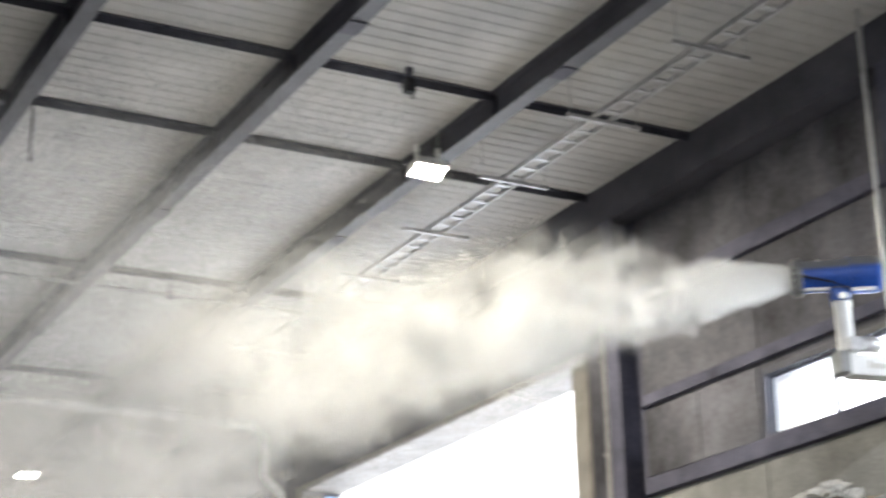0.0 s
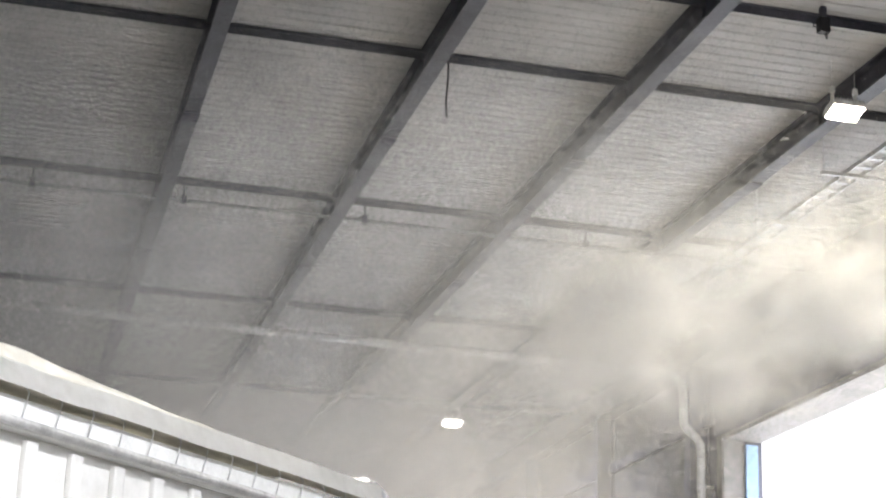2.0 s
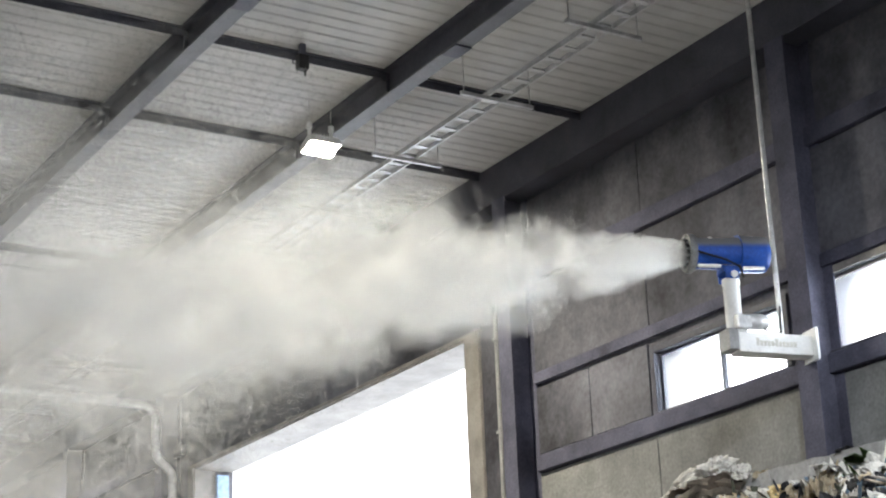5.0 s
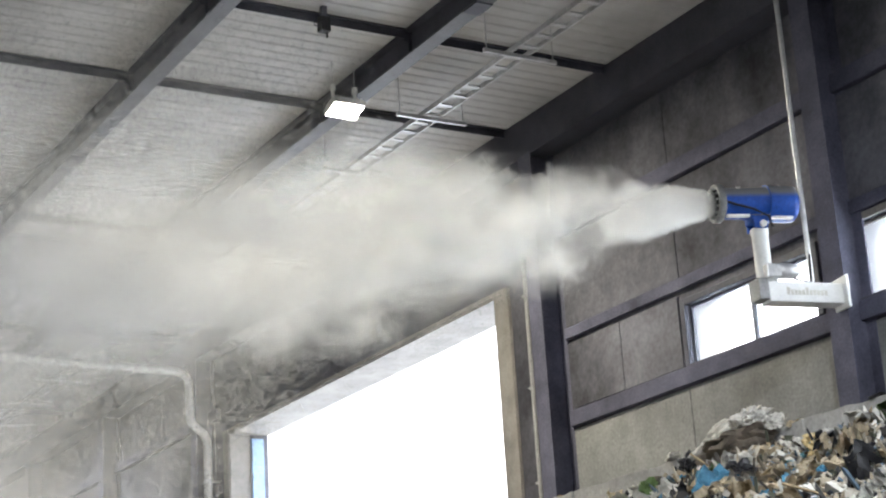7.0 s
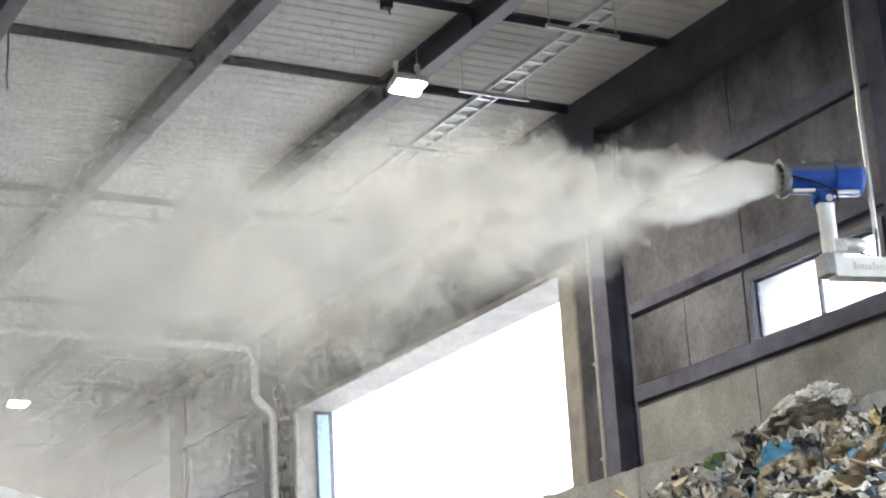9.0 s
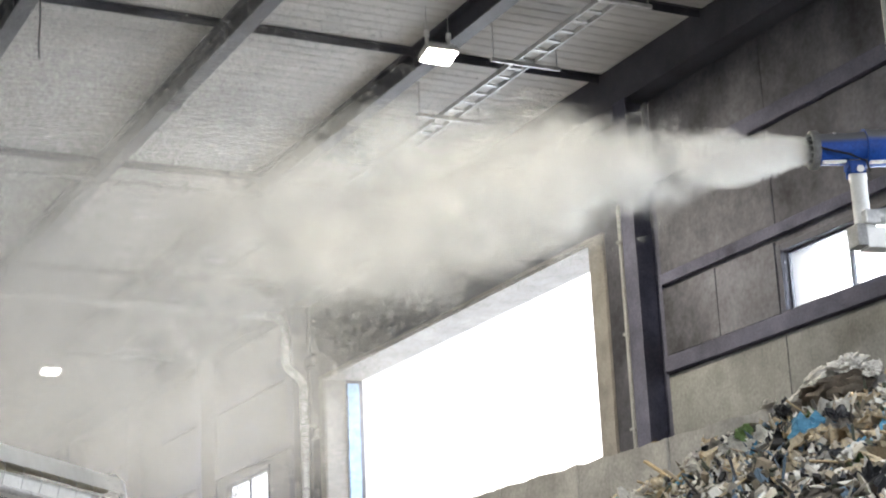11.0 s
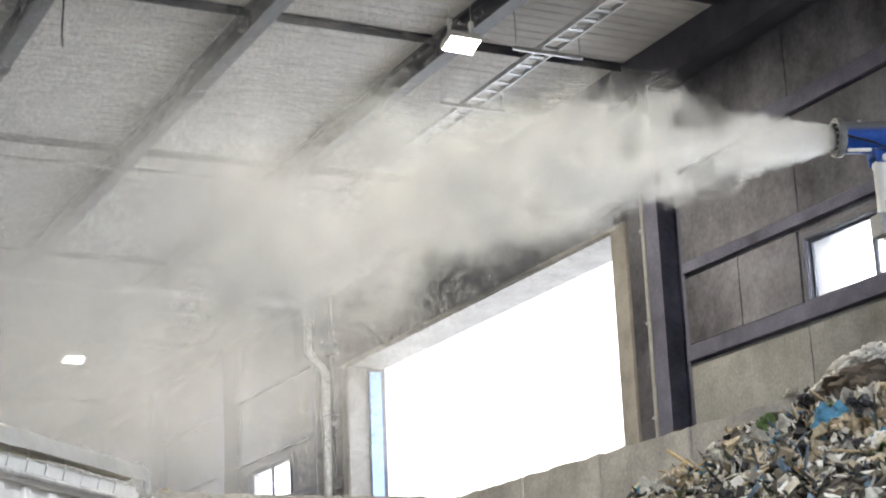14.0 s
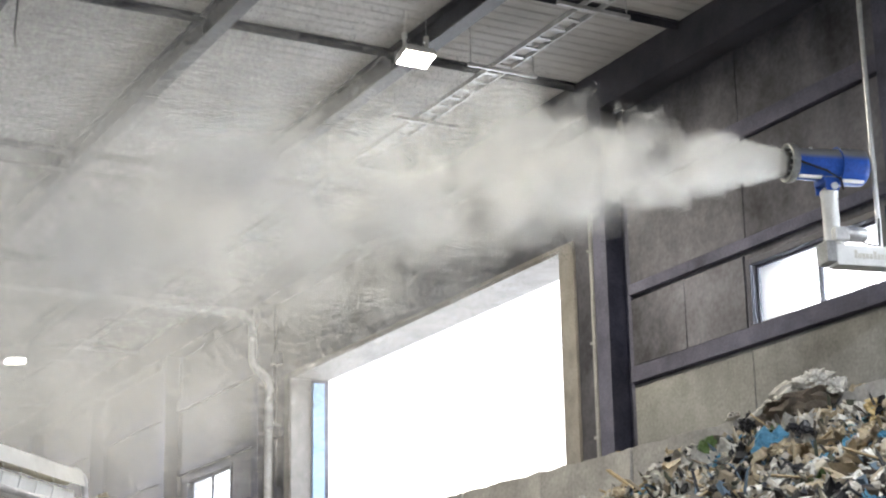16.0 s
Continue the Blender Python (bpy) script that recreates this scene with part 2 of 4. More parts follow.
def ring_sweep(bm, pts, r, n=12):
    """A round tube along the points."""
    pts = [Vector(p) for p in pts]
    rings = []
    for k, p in enumerate(pts):
        d = (pts[min(k + 1, len(pts) - 1)] - pts[max(k - 1, 0)]).normalized()
        q = d.to_track_quat("Z", "Y").to_matrix()
        rings.append([bm.verts.new(p + q @ Vector((r * math.cos(a), r * math.sin(a), 0))) for a in (2 * math.pi * i / n for i in range(n))])
    for a, b in zip(rings, rings[1:]):
        best = min(range(n), key=lambda s: (a[0].co - b[s].co).length)
        for k in range(n):
            bm.faces.new((a[k], a[(k + 1) % n], b[(k + 1 + best) % n], b[(k + best) % n]))
    bm.faces.new(rings[0])
    bm.faces.new(rings[-1])


def bend(p, a, b, r, n=6):
    """Points of a rounded corner at p between the directions to a and b."""
    p, a, b = Vector(p), Vector(a), Vector(b)
    u, v = p + (a - p).normalized() * r, p + (b - p).normalized() * r
    return [(1 - s) ** 2 * u + 2 * s * (1 - s) * p + s * s * v for s in (k / n for k in range(n + 1))]


# ---- windows and door lining ----
GLASS = bpy.data.materials.new("window_glass")
GLASS.use_nodes = True
gb = GLASS.node_tree.nodes["Principled BSDF"]
gb.inputs["Transmission Weight"].default_value, gb.inputs["Roughness"].default_value, gb.inputs["IOR"].default_value = 1.0, 0.5, 1.4
gb.inputs["Base Color"].default_value = (0.93, 0.94, 0.92, 1)


def build_windows():
    for k, (y0, y1, z0, z1) in enumerate(WINDOWS):
        w = thing("window_%d" % (k + 1), "high strip window with a dirty beige frame", "window", kind="structure")
        x0, x1, t = WALL + 0.05, WALL + 0.12, 0.03
        bm = bmesh.new()
        box(bm, x0, x1, y0, y0 + t, z0, z1)
        box(bm, x0, x1, y1 - t, y1, z0, z1)
        box(bm, x0, x1, y0 + t, y1 - t, z0, z0 + t)
        box(bm, x0, x1, y0 + t, y1 - t, z1 - t, z1)
        part("window_frame", bm, STEEL if k != 1 else TRIM, w)
        m = (y0 + y1) / 2
        bm = bmesh.new()
        box(bm, x0 - 0.01, x1, m - 0.02, m + 0.02, z0 + t, z1 - t)
        part("mullion", bm, STEEL, w)
        for a, c in ((y0 + t, m - 0.025), (m + 0.025, y1 - t)):
            bm = bmesh.new()
            box(bm, x0 + 0.03, x0 + 0.036, a, c, z0 + t, z1 - t)
            part("pane", bm, GLASS, w).visible_shadow = False
        bm = bmesh.new()
        box(bm, WALL - 0.06, WALL + 0.05, y0 - 0.05, y1 + 0.05, z0 - 0.03, z0 - 0.002, bevel=0.008)
        part("window_sill", bm, STEEL, w)
        bm = bmesh.new()
        for (a, c, e, f) in ((y0 - 0.09, y0, z0, z1 + 0.08), (y1, y1 + 0.09, z0, z1 + 0.08), (y0, y1, z1, z1 + 0.08)):
            box(bm, WALL - 0.035, WALL - 0.002, a, c, e, f, bevel=0.012)
        part("casing", bm, TRIM if k == 1 else STEEL, w)


def build_door():
    y0, y1, z1 = DOOR[0], DOOR[1], DOOR[3]
    d = thing("door_1", "tall open hall doorway with beige lining and pale blue guide rail", "doorway", kind="structure")
    for name, a, c, e, f, x0, x1, m in (
            ("jamb", y1 - 0.03, y1 - 0.002, 0, z1, WALL - 0.03, WALL + 0.36, TRIM), ("jamb", y0 + 0.002, y0 + 0.03, 0, z1, WALL - 0.03, WALL + 0.36, TRIM),
            ("guide_rail", y1 - 0.1, y1 - 0.03, 0, z1 - 0.1, WALL + 0.36, WALL + 0.58, BLUERAIL),
            ("lintel_lining", y0 + 0.03, y1 - 0.03, z1 - 0.03, z1 - 0.002, WALL - 0.03, WALL + 0.69, TRIM),
            ("casing", y1, y1 + 0.22, 0, z1 + 0.06, WALL - 0.05, WALL - 0.002, TRIM), ("casing", y0 - 0.34, y0, 0, z1 + 0.06, WALL - 0.05, WALL - 0.002, TRIM),
            ("head_casing", y0, y1, z1, z1 + 0.06, WALL - 0.05, WALL - 0.002, TRIM)):
        bm = bmesh.new()
        box(bm, x0, x1, a, c, e, f, bevel=0.006)
        part(name, bm, m, d)


def build_wall_panels():
    # concrete slabs below the window rail, dark infill panels between rails
    rng = random.Random(4)
    def panels(parent, y0, y1, z0, z1, n, m, name):
        step = (y1 - y0) / n
        for k in range(n):
            bm = bmesh.new()
            t = 0.03 + rng.uniform(0, 0.012)
            box(bm, WALL - t, WALL - 0.002, y0 + k * step + 0.008, y0 + (k + 1) * step - 0.008, z0, z1, bevel=0.006)
            part(name, bm, m, parent)
    w = bpy.data.objects["wall_east"]
    for y0, y1 in ((7.7, 12.26), (12.58, 17.2), (28.5, 33.0), (33.4, 38.0)):
        for z0, z1 in ((3.0, 3.88), (3.9, 4.78), (4.8, 5.72)):
            panels(w, y0, y1, z0, z1, 1 if z0 < 4.7 else 2, CONCRETE, "concrete_panel")
    for y0, y1 in ((14.95, 17.2), (28.5, 30.25), (33.4, 38.0)):
        panels(w, y0, y1, 5.96, 6.78, 2, DARKWALL, "infill_panel")
    for y0, y1 in ((7.7, 12.26), (12.58, 17.2), (28.5, 33.0)):
        panels(w, y0, y1, 6.98, 8.1, 2, DARKWALL, "infill_panel")
        panels(w, y0, y1, 8.34, 9.2, 2, DARKWALL, "infill_panel")


build_windows()
build_door()
build_wall_panels()


# ---- push wall of concrete blocks ----
PX, PY, PH = 10.0, 19.2, 4.46


def rough_block(w, d, h, seed):
    """A cast block with a chipped, uneven top edge."""
    rng = random.Random(seed)
    bm = bmesh.new()
    box(bm, 0, w, 0, d, 0, h)
    es = [e for e in bm.edges if abs(e.verts[0].co.x - e.verts[1].co.x) > w * 0.5]
    bmesh.ops.subdivide_edges(bm, edges=es, cuts=9, use_grid_fill=True)
    for v in bm.verts:
        if v.co.z > h - 0.01:
            v.co.z -= 0.035 * noise.noise((v.co.x * 2.3 + seed * 7, v.co.y * 3, 0)) ** 2 + rng.uniform(0, 0.02)
            if 0.05 < v.co.x < w - 0.05 and v.co.y < 0.01:
                v.co.y += rng.uniform(0, 0.03)
    bmesh.ops.bevel(bm, geom=[e for e in bm.edges if abs(e.verts[0].co.x - e.verts[1].co.x) < 1e-5], offset=0.018, segments=1, affect="EDGES")
    return mesh("block", bm, BLOCK)


def build_push_wall():
    w = thing("push_wall", "weathered grey concrete block push wall with crumbling top", "block wall", kind="structure")
    meshes = [rough_block(1.742, 0.6, 0.732, s) for s in range(5)]
    rng = random.Random(8)
    courses, ch = 6, PH / 6
    for c in range(courses):
        shift = 0.0 if c % 2 else 0.875
        y, k = 19.74 - shift * 0.6, 0
        while y > 1.0:
            ob = new("block", meshes[rng.randrange(5)])
            ob.parent = w
            ob.matrix_basis = pose(PX + rng.uniform(-0.012, 0.012), y, c * ch, 0, 0, -90)
            y -= 1.75
        x = 9.98 - 1.75 - shift
        while x > -9:
            ob = new("block", meshes[rng.randrange(5)])
            ob.parent = w
            ob.matrix_basis = pose(x, PY + rng.uniform(-0.012, 0.012), c * ch - 0.09 * (c == courses - 1), 0, 0, 0)
            x -= 1.75


build_push_wall()


# ---- roof fittings ----
def build_ladder():
    z, x, w = 9.3, 9.91, 0.115
    c = thing("cable_ladder", "galvanised cable ladder hung under the roof", "cable ladder", at=pose(x, 0, z))
    for s in (-w, w):
        bm = bmesh.new()
        box(bm, s - 0.012, s + 0.012, 6, 46, -0.03, 0.03)
        part("side_rail", bm, GALV, c)
    bm = bmesh.new()
    box(bm, -w + 0.012, w - 0.012, -0.035, 0.035, -0.012, 0.006)
    rung = mesh("rung", bm, GALV)
    y = 6.1
    while y < 46:
        ob = new("rung", rung)
        ob.parent = c
        ob.matrix_basis = pose(0, y, 0)
        y += 0.3
    y, k = 10.72, 0
    first = None
    while y < 46:
        if first is None:
            first = thing("trapeze_support", "galvanised crossbar hanging from two thin rods", "cable support", "trapeze supports", at=pose(x, y, z - 0.055))
            bm = bmesh.new()
            box(bm, -0.47, 0.47, -0.022, 0.022, -0.022, 0.022, bevel=0.004)
            part("crossbar", bm, GALV, first)
            for s in (-0.43, 0.43):
                bm = bmesh.new()
                tube(bm, (s, 0, 0.02), (s, 0, DECK - z + 0.055), 0.006, n=8)
                part("hanger_rod", bm, GALV, first)
        else:
            copy_thing(first, pose(x, y, z - 0.055))
        y += 1.97


def build_floodlights():
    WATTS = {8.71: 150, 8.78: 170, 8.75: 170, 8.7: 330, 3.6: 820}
    tilt = pose(0, 0, 0, -16, 0, 0)
    first = None
    # last two stand unseen near the camera, added to brighten container, heap and roof
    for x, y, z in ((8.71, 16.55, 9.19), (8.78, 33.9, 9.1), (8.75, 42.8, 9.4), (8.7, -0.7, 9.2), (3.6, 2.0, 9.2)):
        if first is None:
            first = f = thing("floodlight", "lit white floodlight hanging under the roof on a bracket, two of them added as fill", "floodlight", "floodlights", at=pose(x, y, z))
            bm = bmesh.new()
            box(bm, -0.2, 0.2, -0.14, 0.14, -0.05, 0.03, bevel=0.015)
            bmesh.ops.transform(bm, matrix=tilt, verts=bm.verts)
            part("housing", bm, WHITEPAINT, f)
            bm = bmesh.new()
            box(bm, -0.185, 0.185, -0.125, 0.125, -0.062, -0.051, bevel=0.004)
            bmesh.ops.transform(bm, matrix=tilt, verts=bm.verts)
            part("lens", bm, LIT, f, "glowing lens")
            bm = bmesh.new()
            for k in range(9):
                box(bm, -0.17 + 0.0425 * k - 0.006, -0.17 + 0.0425 * k + 0.006, -0.12, 0.12, 0.031, 0.07)
            bmesh.ops.transform(bm, matrix=tilt, verts=bm.verts)
            part("heat_sink", bm, WHITEPAINT, f)
            for s in (-1, 1):
                bm = bmesh.new()
                box(bm, s * 0.14 - 0.014, s * 0.14 + 0.014, -0.02, 0.02, 0.06, 0.2)
                tube(bm, (s * 0.14, 0, 0.19), (s * 0.14, 0, 0.26), 0.036, 0.03, 14)
                part("mounting_boss", bm, WHITEPAINT, f)
                bm = bmesh.new()
                tube(bm, (s * 0.14, 0, 0.25), (s * 0.14, 0, 0.66), 0.004, n=6)
                part("hanging_wire", bm, GALV, f)
        else:
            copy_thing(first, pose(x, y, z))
        area_light("flood_or_fill_beam", (x, y - 0.03, z - 0.1), (x, y - 0.03, 0), 0.36, 0.24, WATTS[x], (1.0, 0.92, 0.72) if x == 8.71 else (0.93, 0.97, 1.0))


def build_roof_clutter():
    # pipe across the hall with its drop down the wall
    p = thing("drain_pipe", "long off-white pipe crossing under the roof and dropping down the wall", "pipe")
    y = 28.2
    a, b, c = (LEFT, y, 9.32), (11.5, y, 9.0), (11.5, y, 8.1)
    e, f = (11.78, y - 0.1, 7.82), (11.78, y - 0.1, 0.0)
    bm = bmesh.new()
    ring_sweep(bm, [a, *bend(b, a, c, 0.3), *bend(c, b, e, 0.12), *bend(e, c, f, 0.12), f], 0.075, 14)
    part("pipe_run", bm, PIPE, p, smooth=True)
    for x in (-12, -8, -4, 0, 2.5, 5, 7.5, 10):
        z = 9.32 - 0.34 * (x - LEFT) / (11.2 - LEFT)
        bm = bmesh.new()
        tube(bm, (x - 0.03, y, z), (x + 0.03, y, z), 0.086, n=14)
        tube(bm, (x, y, z + 0.08), (x, y, DECK), 0.006, n=6)
        part("pipe_clamp", bm, GALV, p)
    for z in (7.0, 5.0, 3.0, 1.0):
        bm = bmesh.new()
        tube(bm, (11.78, y - 0.1, z), (11.78, y - 0.1, z + 0.08), 0.088, n=14)
        box(bm, 11.8, WALL, y - 0.12, y - 0.08, z + 0.02, z + 0.06)
        part("wall_clip", bm, GALV, p)
    s = thing("sprinkler_pipe", "thin grey sprinkler pipe below the roof strut", "pipe")
    bm = bmesh.new()
    tube(bm, (LEFT, 23.05, 9.46), (WALL, 23.05, 9.46), 0.028, n=10)
    part("pipe_run", bm, GREYPAINT, s, smooth=True)
    for x in (-10.2, -6.6, -3.0, 0.0, 2.05, 4.6, 7.9, 10.4):
        bm = bmesh.new()
        box(bm, x - 0.04, x + 0.04, 23.01, 23.09, 9.42, 9.53)
        tube(bm, (x, 23.05, 9.53), (x, 23.05, DECK), 0.012, n=8)
        part("pipe_hanger", bm, STEEL, s)
    h = thing("roof_sensor", "small dark sensor box hanging under the roof", "sensor", at=pose(7.85, 15.3, DECK))
    bm = bmesh.new()
    box(bm, -0.06, 0.06, -0.05, 0.05, -0.3, -0.13, bevel=0.01)
    part("case", bm, BLACK, h)
    bm = bmesh.new()
    box(bm, -0.03, 0.03, -0.03, 0.03, -0.13, 0.0)
    part("bracket", bm, STEEL, h)
    bm = bmesh.new()
    ring_sweep(bm, [(-0.055, 0, -0.24), (-0.11, 0, -0.24), (-0.115, 0, -0.19)], 0.009, 8)
    part("side_arm", bm, STEEL, h)
    bm = bmesh.new()
    tube(bm, (0.03, 0, -0.3), (0.035, 0, -0.36), 0.012, n=8)
    part("cable_gland", bm, BLACK, h)
    for x, y, d in ((4.38, 17.6, 0.84),):
        w = thing("hanging_cable", "loose dark cable hanging from the roof", "cable", at=pose(x, y, DECK))
        bm = bmesh.new()
        ring_sweep(bm, [(0, 0, 0), (0.01, 0, -d * 0.4), (-0.005, 0, -d * 0.8), (0.01, 0, -d)], 0.012, 8)
        part("cable", bm, BLACK, w)
    for y, r in ((17.98, 0.03), (17.78, 0.022)):
        k = thing("wall_conduit", "grey steel conduit running up the wall beside the door", "conduit", "wall conduits", at=pose(WALL - 0.05, y, 0))
        bm = bmesh.new()
        tube(bm, (0, 0, 0), (0, 0, 8.1), r, n=10)
        part("conduit", bm, GREYPAINT, k, smooth=True)
        for z in (2, 4, 5.2, 6.4, 7.6):
            bm = bmesh.new()
            box(bm, -r - 0.008, 0.05, -0.05, 0.05, z, z + 0.03)
            part("conduit_clip", bm, GREYPAINT, k)


build_ladder()
build_floodlights()
build_roof_clutter()


# ---- spray cannon on its bracket ----
PIVOT = (10.85, 12.21, 6.85)
ARM_TURN = -12.5


def build_bracket():
    """Built about the post's foot; its x axis runs to the column."""
    b = thing("cannon_bracket", "white steel bracket arm bolted to the column", "bracket", at=pose(PIVOT[0], PIVOT[1], 5.95, 0, 0, ARM_TURN))
    bm = bmesh.new()
    box(bm, -0.02, 0.77, -0.1, 0.1, -0.1, 0.1, bevel=0.012)
    part("arm", bm, WHITEPAINT, b)
    bm = bmesh.new()
    box(bm, -0.13, -0.023, -0.11, 0.1, -0.08, 0.13, bevel=0.01)
    part("end_box", bm, GREYPAINT, b, "grey end box")
    bm = bmesh.new()
    box(bm, 0.77, 0.8, -0.17, 0.2, -0.15, 0.17, bevel=0.006)
    part("end_plate", bm, WHITEPAINT, b)
    bm = bmesh.new()
    for k in range(11):
        x0 = 0.16 + 0.04 * k
        box(bm, x0, x0 + 0.03, -0.104, -0.101, -0.03, 0.02 if k not in (0, 5) else 0.045)
    part("lettering_bar", bm, PALEGOLD, b, "faded pale gold bars")
    bm = bmesh.new()
    lathe(bm, [(0, 0.1), (0.115, 0.1), (0.115, 0.125), (0.08, 0.13), (0.08, 0.58), (0.088, 0.59), (0.088, 0.64), (0, 0.64)], pose(0, 0, 0), 24)
    part("post", bm, WHITEPAINT, b, smooth=True)
    bm = bmesh.new()
    box(bm, -0.05, 0.1, -0.16, -0.06, 0.12, 0.26, bevel=0.015)
    part("gearbox", bm, GALV, b)
    bm = bmesh.new()
    lathe(bm, [(0, -0.11), (0.06, -0.11), (0.075, -0.08), (0.075, 0.05), (0.06, 0.07), (0.06, 0.1), (0.04, 0.11), (0, 0.11)], pose(0.19, -0.1, 0.2, 0, 90, 0), 20)
    part("motor", bm, GALV, b, smooth=True)
    bolt = None
    for k in range(8):
        a = 2 * math.pi * k / 8
        if bolt is None:
            bm = bmesh.new()
            tube(bm, (0, 0, 0.124), (0, 0, 0.142), 0.01, n=6)
            bolt = mesh("bolt", bm, GALV)
        ob = new("bolt", bolt)
        ob.parent = b
        ob.matrix_basis = pose(0.1 * math.cos(a), 0.1 * math.sin(a), 0)
    bm = bmesh.new()
    tube(bm, (0.5, 0, 0.1), (0.5, 0, DECK - 5.95), 0.026, n=14)
    part("hanger_pole", bm, GALV, b, "galvanised pole up to the roof")
    bm = bmesh.new()
    ring_sweep(bm, [(0.24, -0.1, 0.14), (0.3, -0.1, 0.115), (0.4, -0.07, 0.115), (0.47, -0.04, 0.13), (0.49, -0.03, 0.4)], 0.01, 8)
    part("supply_cable", bm, BLACK, b)


def build_cannon():
    """Points along -x of its own space."""
    c = thing("spray_cannon", "blue barrel-shaped mist cannon with a grey nozzle ring", "spray cannon", at=pose(*PIVOT))
    wide = 1.1
    ax = pose(0, 0, 0, 0, -90, 0) @ Matrix.Diagonal((wide, wide, 1, 1))
    bm = bmesh.new()
    lathe(bm, [(0.128, 0.36), (0.138, 0.36), (0.14, 0.2), (0.15, -0.08), (0.152, -0.1), (0.142, -0.1), (0.132, 0.2), (0.128, 0.36)], ax, 36)
    part("barrel", bm, BLUE, c, smooth=True)
    bm = bmesh.new()
    lathe(bm, [(0.15, -0.101), (0.163, -0.101), (0.165, -0.12), (0.165, -0.32), (0.16, -0.36), (0.135, -0.385), (0.12, -0.385), (0.15, -0.33), (0.15, -0.101)], ax, 36)
    part("fan_housing", bm, BLUE, c, smooth=True)
    bm = bmesh.new()
    lathe(bm, [(0.152, -0.085), (0.172, -0.085), (0.172, -0.118), (0.166, -0.118), (0.166, -0.1), (0.152, -0.1)], ax, 36)
    part("clamp_band", bm, BLUE, c, smooth=True)
    bm = bmesh.new()
    lathe(bm, [(0.13, 0.362), (0.165, 0.362), (0.172, 0.375), (0.172, 0.425), (0.165, 0.435), (0.14, 0.435), (0.132, 0.42), (0.13, 0.362)], ax, 40)
    ring = part("nozzle_ring", bm, DULL, c, "dull grey nozzle ring", smooth=True)
    for k in range(14):
        a = 2 * math.pi * k / 14
        q = Vector((-0.436, 0.15 * math.cos(a), 0.15 * math.sin(a)))
        bm = bmesh.new()
        tube(bm, q, q + Vector((-0.022, -0.008 * math.cos(a), -0.008 * math.sin(a))), 0.011, 0.007, 8)
        part("nozzle_tip", bm, GREYPAINT, ring)
    # black lining stands in for the shade inside the barrel's mouth
    bm = bmesh.new()
    lathe(bm, [(0.127, 0.425), (0.122, 0.3), (0.126, -0.2), (0.0, -0.21)], ax, 32)
    part("bore_shade", bm, BLACK, c, "black lining for the shade inside the barrel", smooth=True)
    bm = bmesh.new()
    tube(bm, (-0.3, 0, 0), (-0.1, 0, 0), 0.045, 0.06, 20)
    part("hub", bm, BLACK, c)
    for k in range(10):
        a = 2 * math.pi * k / 10
        bm = bmesh.new()
        box(bm, -0.004, 0.004, -0.022, 0.022, 0.045, 0.128, pose(-0.26, 0, 0, math.degrees(a), 0, 0) @ pose(0, 0, 0, 0, 0, 35))
        part("guide_vane", bm, GREYPAINT, c)
    bm = bmesh.new()
    for r in (0.04, 0.08, 0.12):
        lathe(bm, [(r, -0.386), (r + 0.004, -0.39), (r, -0.394), (r - 0.004, -0.39), (r, -0.386)], ax, 24)
    for k in range(6):
        a = math.pi * k / 6
        tube(bm, (0.39, 0.13 * math.cos(a), 0.13 * math.sin(a)), (0.39, -0.13 * math.cos(a), -0.13 * math.sin(a)), 0.003, n=6)
    part("intake_grille", bm, BLACK, c)
    for x0, x1, z in ((-0.35, -0.12, -0.15), (0.1, 0.32, -0.165)):
        bm = bmesh.new()
        box(bm, x0, x1, -0.115, -0.075, z - 0.015, z + 0.012, bevel=0.006)
        part("handle_bar", bm, WHITEPAINT, c, "white bar")
    bm = bmesh.new()
    box(bm, -0.1, 0.1, -0.1, 0.1, -0.2, -0.13, bevel=0.012)
    box(bm, -0.085, 0.055, -0.11, -0.085, -0.27, -0.14, bevel=0.008)
    box(bm, -0.085, 0.055, 0.085, 0.11, -0.27, -0.14, bevel=0.008)
    part("yoke", bm, BLUE, c)
    bm = bmesh.new()
    tube(bm, (0, -0.13, -0.235), (0, 0.13, -0.235), 0.035, n=18)
    part("tilt_bolt", bm, GALV, c)
    bm = bmesh.new()
    ring_sweep(bm, [(-0.37, -0.17, -0.03), (-0.3, -0.185, -0.06), (-0.1, -0.18, -0.11), (0.06, -0.14, -0.17), (0.09, -0.12, -0.27)], 0.012, 8)
    part("water_hose", bm, BLACK, c)
    for x, a in ((-0.2, 30), (0.22, 25), (-0.2, -40)):
        bm = bmesh.new()
        box(bm, x - 0.015, x + 0.015, -0.012, 0.012, 0.148 if x < 0 else 0.165, 0.168 if x < 0 else 0.182, pose(0, 0, 0, a, 0, 0))
        part("latch", bm, GALV, c)
    return c


build_bracket()
CANNON = build_cannon()


# ---- covered waste container ----
TARP = mat("beige_tarpaulin", (0.78, 0.745, 0.65), 0.6, var=0.18, scale=1.6, bump=0.25, fine=9)
CURTAIN = mat("white_tarpaulin", (0.78, 0.77, 0.74), 0.55, var=0.12, scale=1.5, bump=0.2, fine=8)


def container_at(x, y):
    """Its pose with the front end at x, y."""
    return pose(x, y, 0, 0, 0, 47.7) @ pose(-12.0, 0, 0)


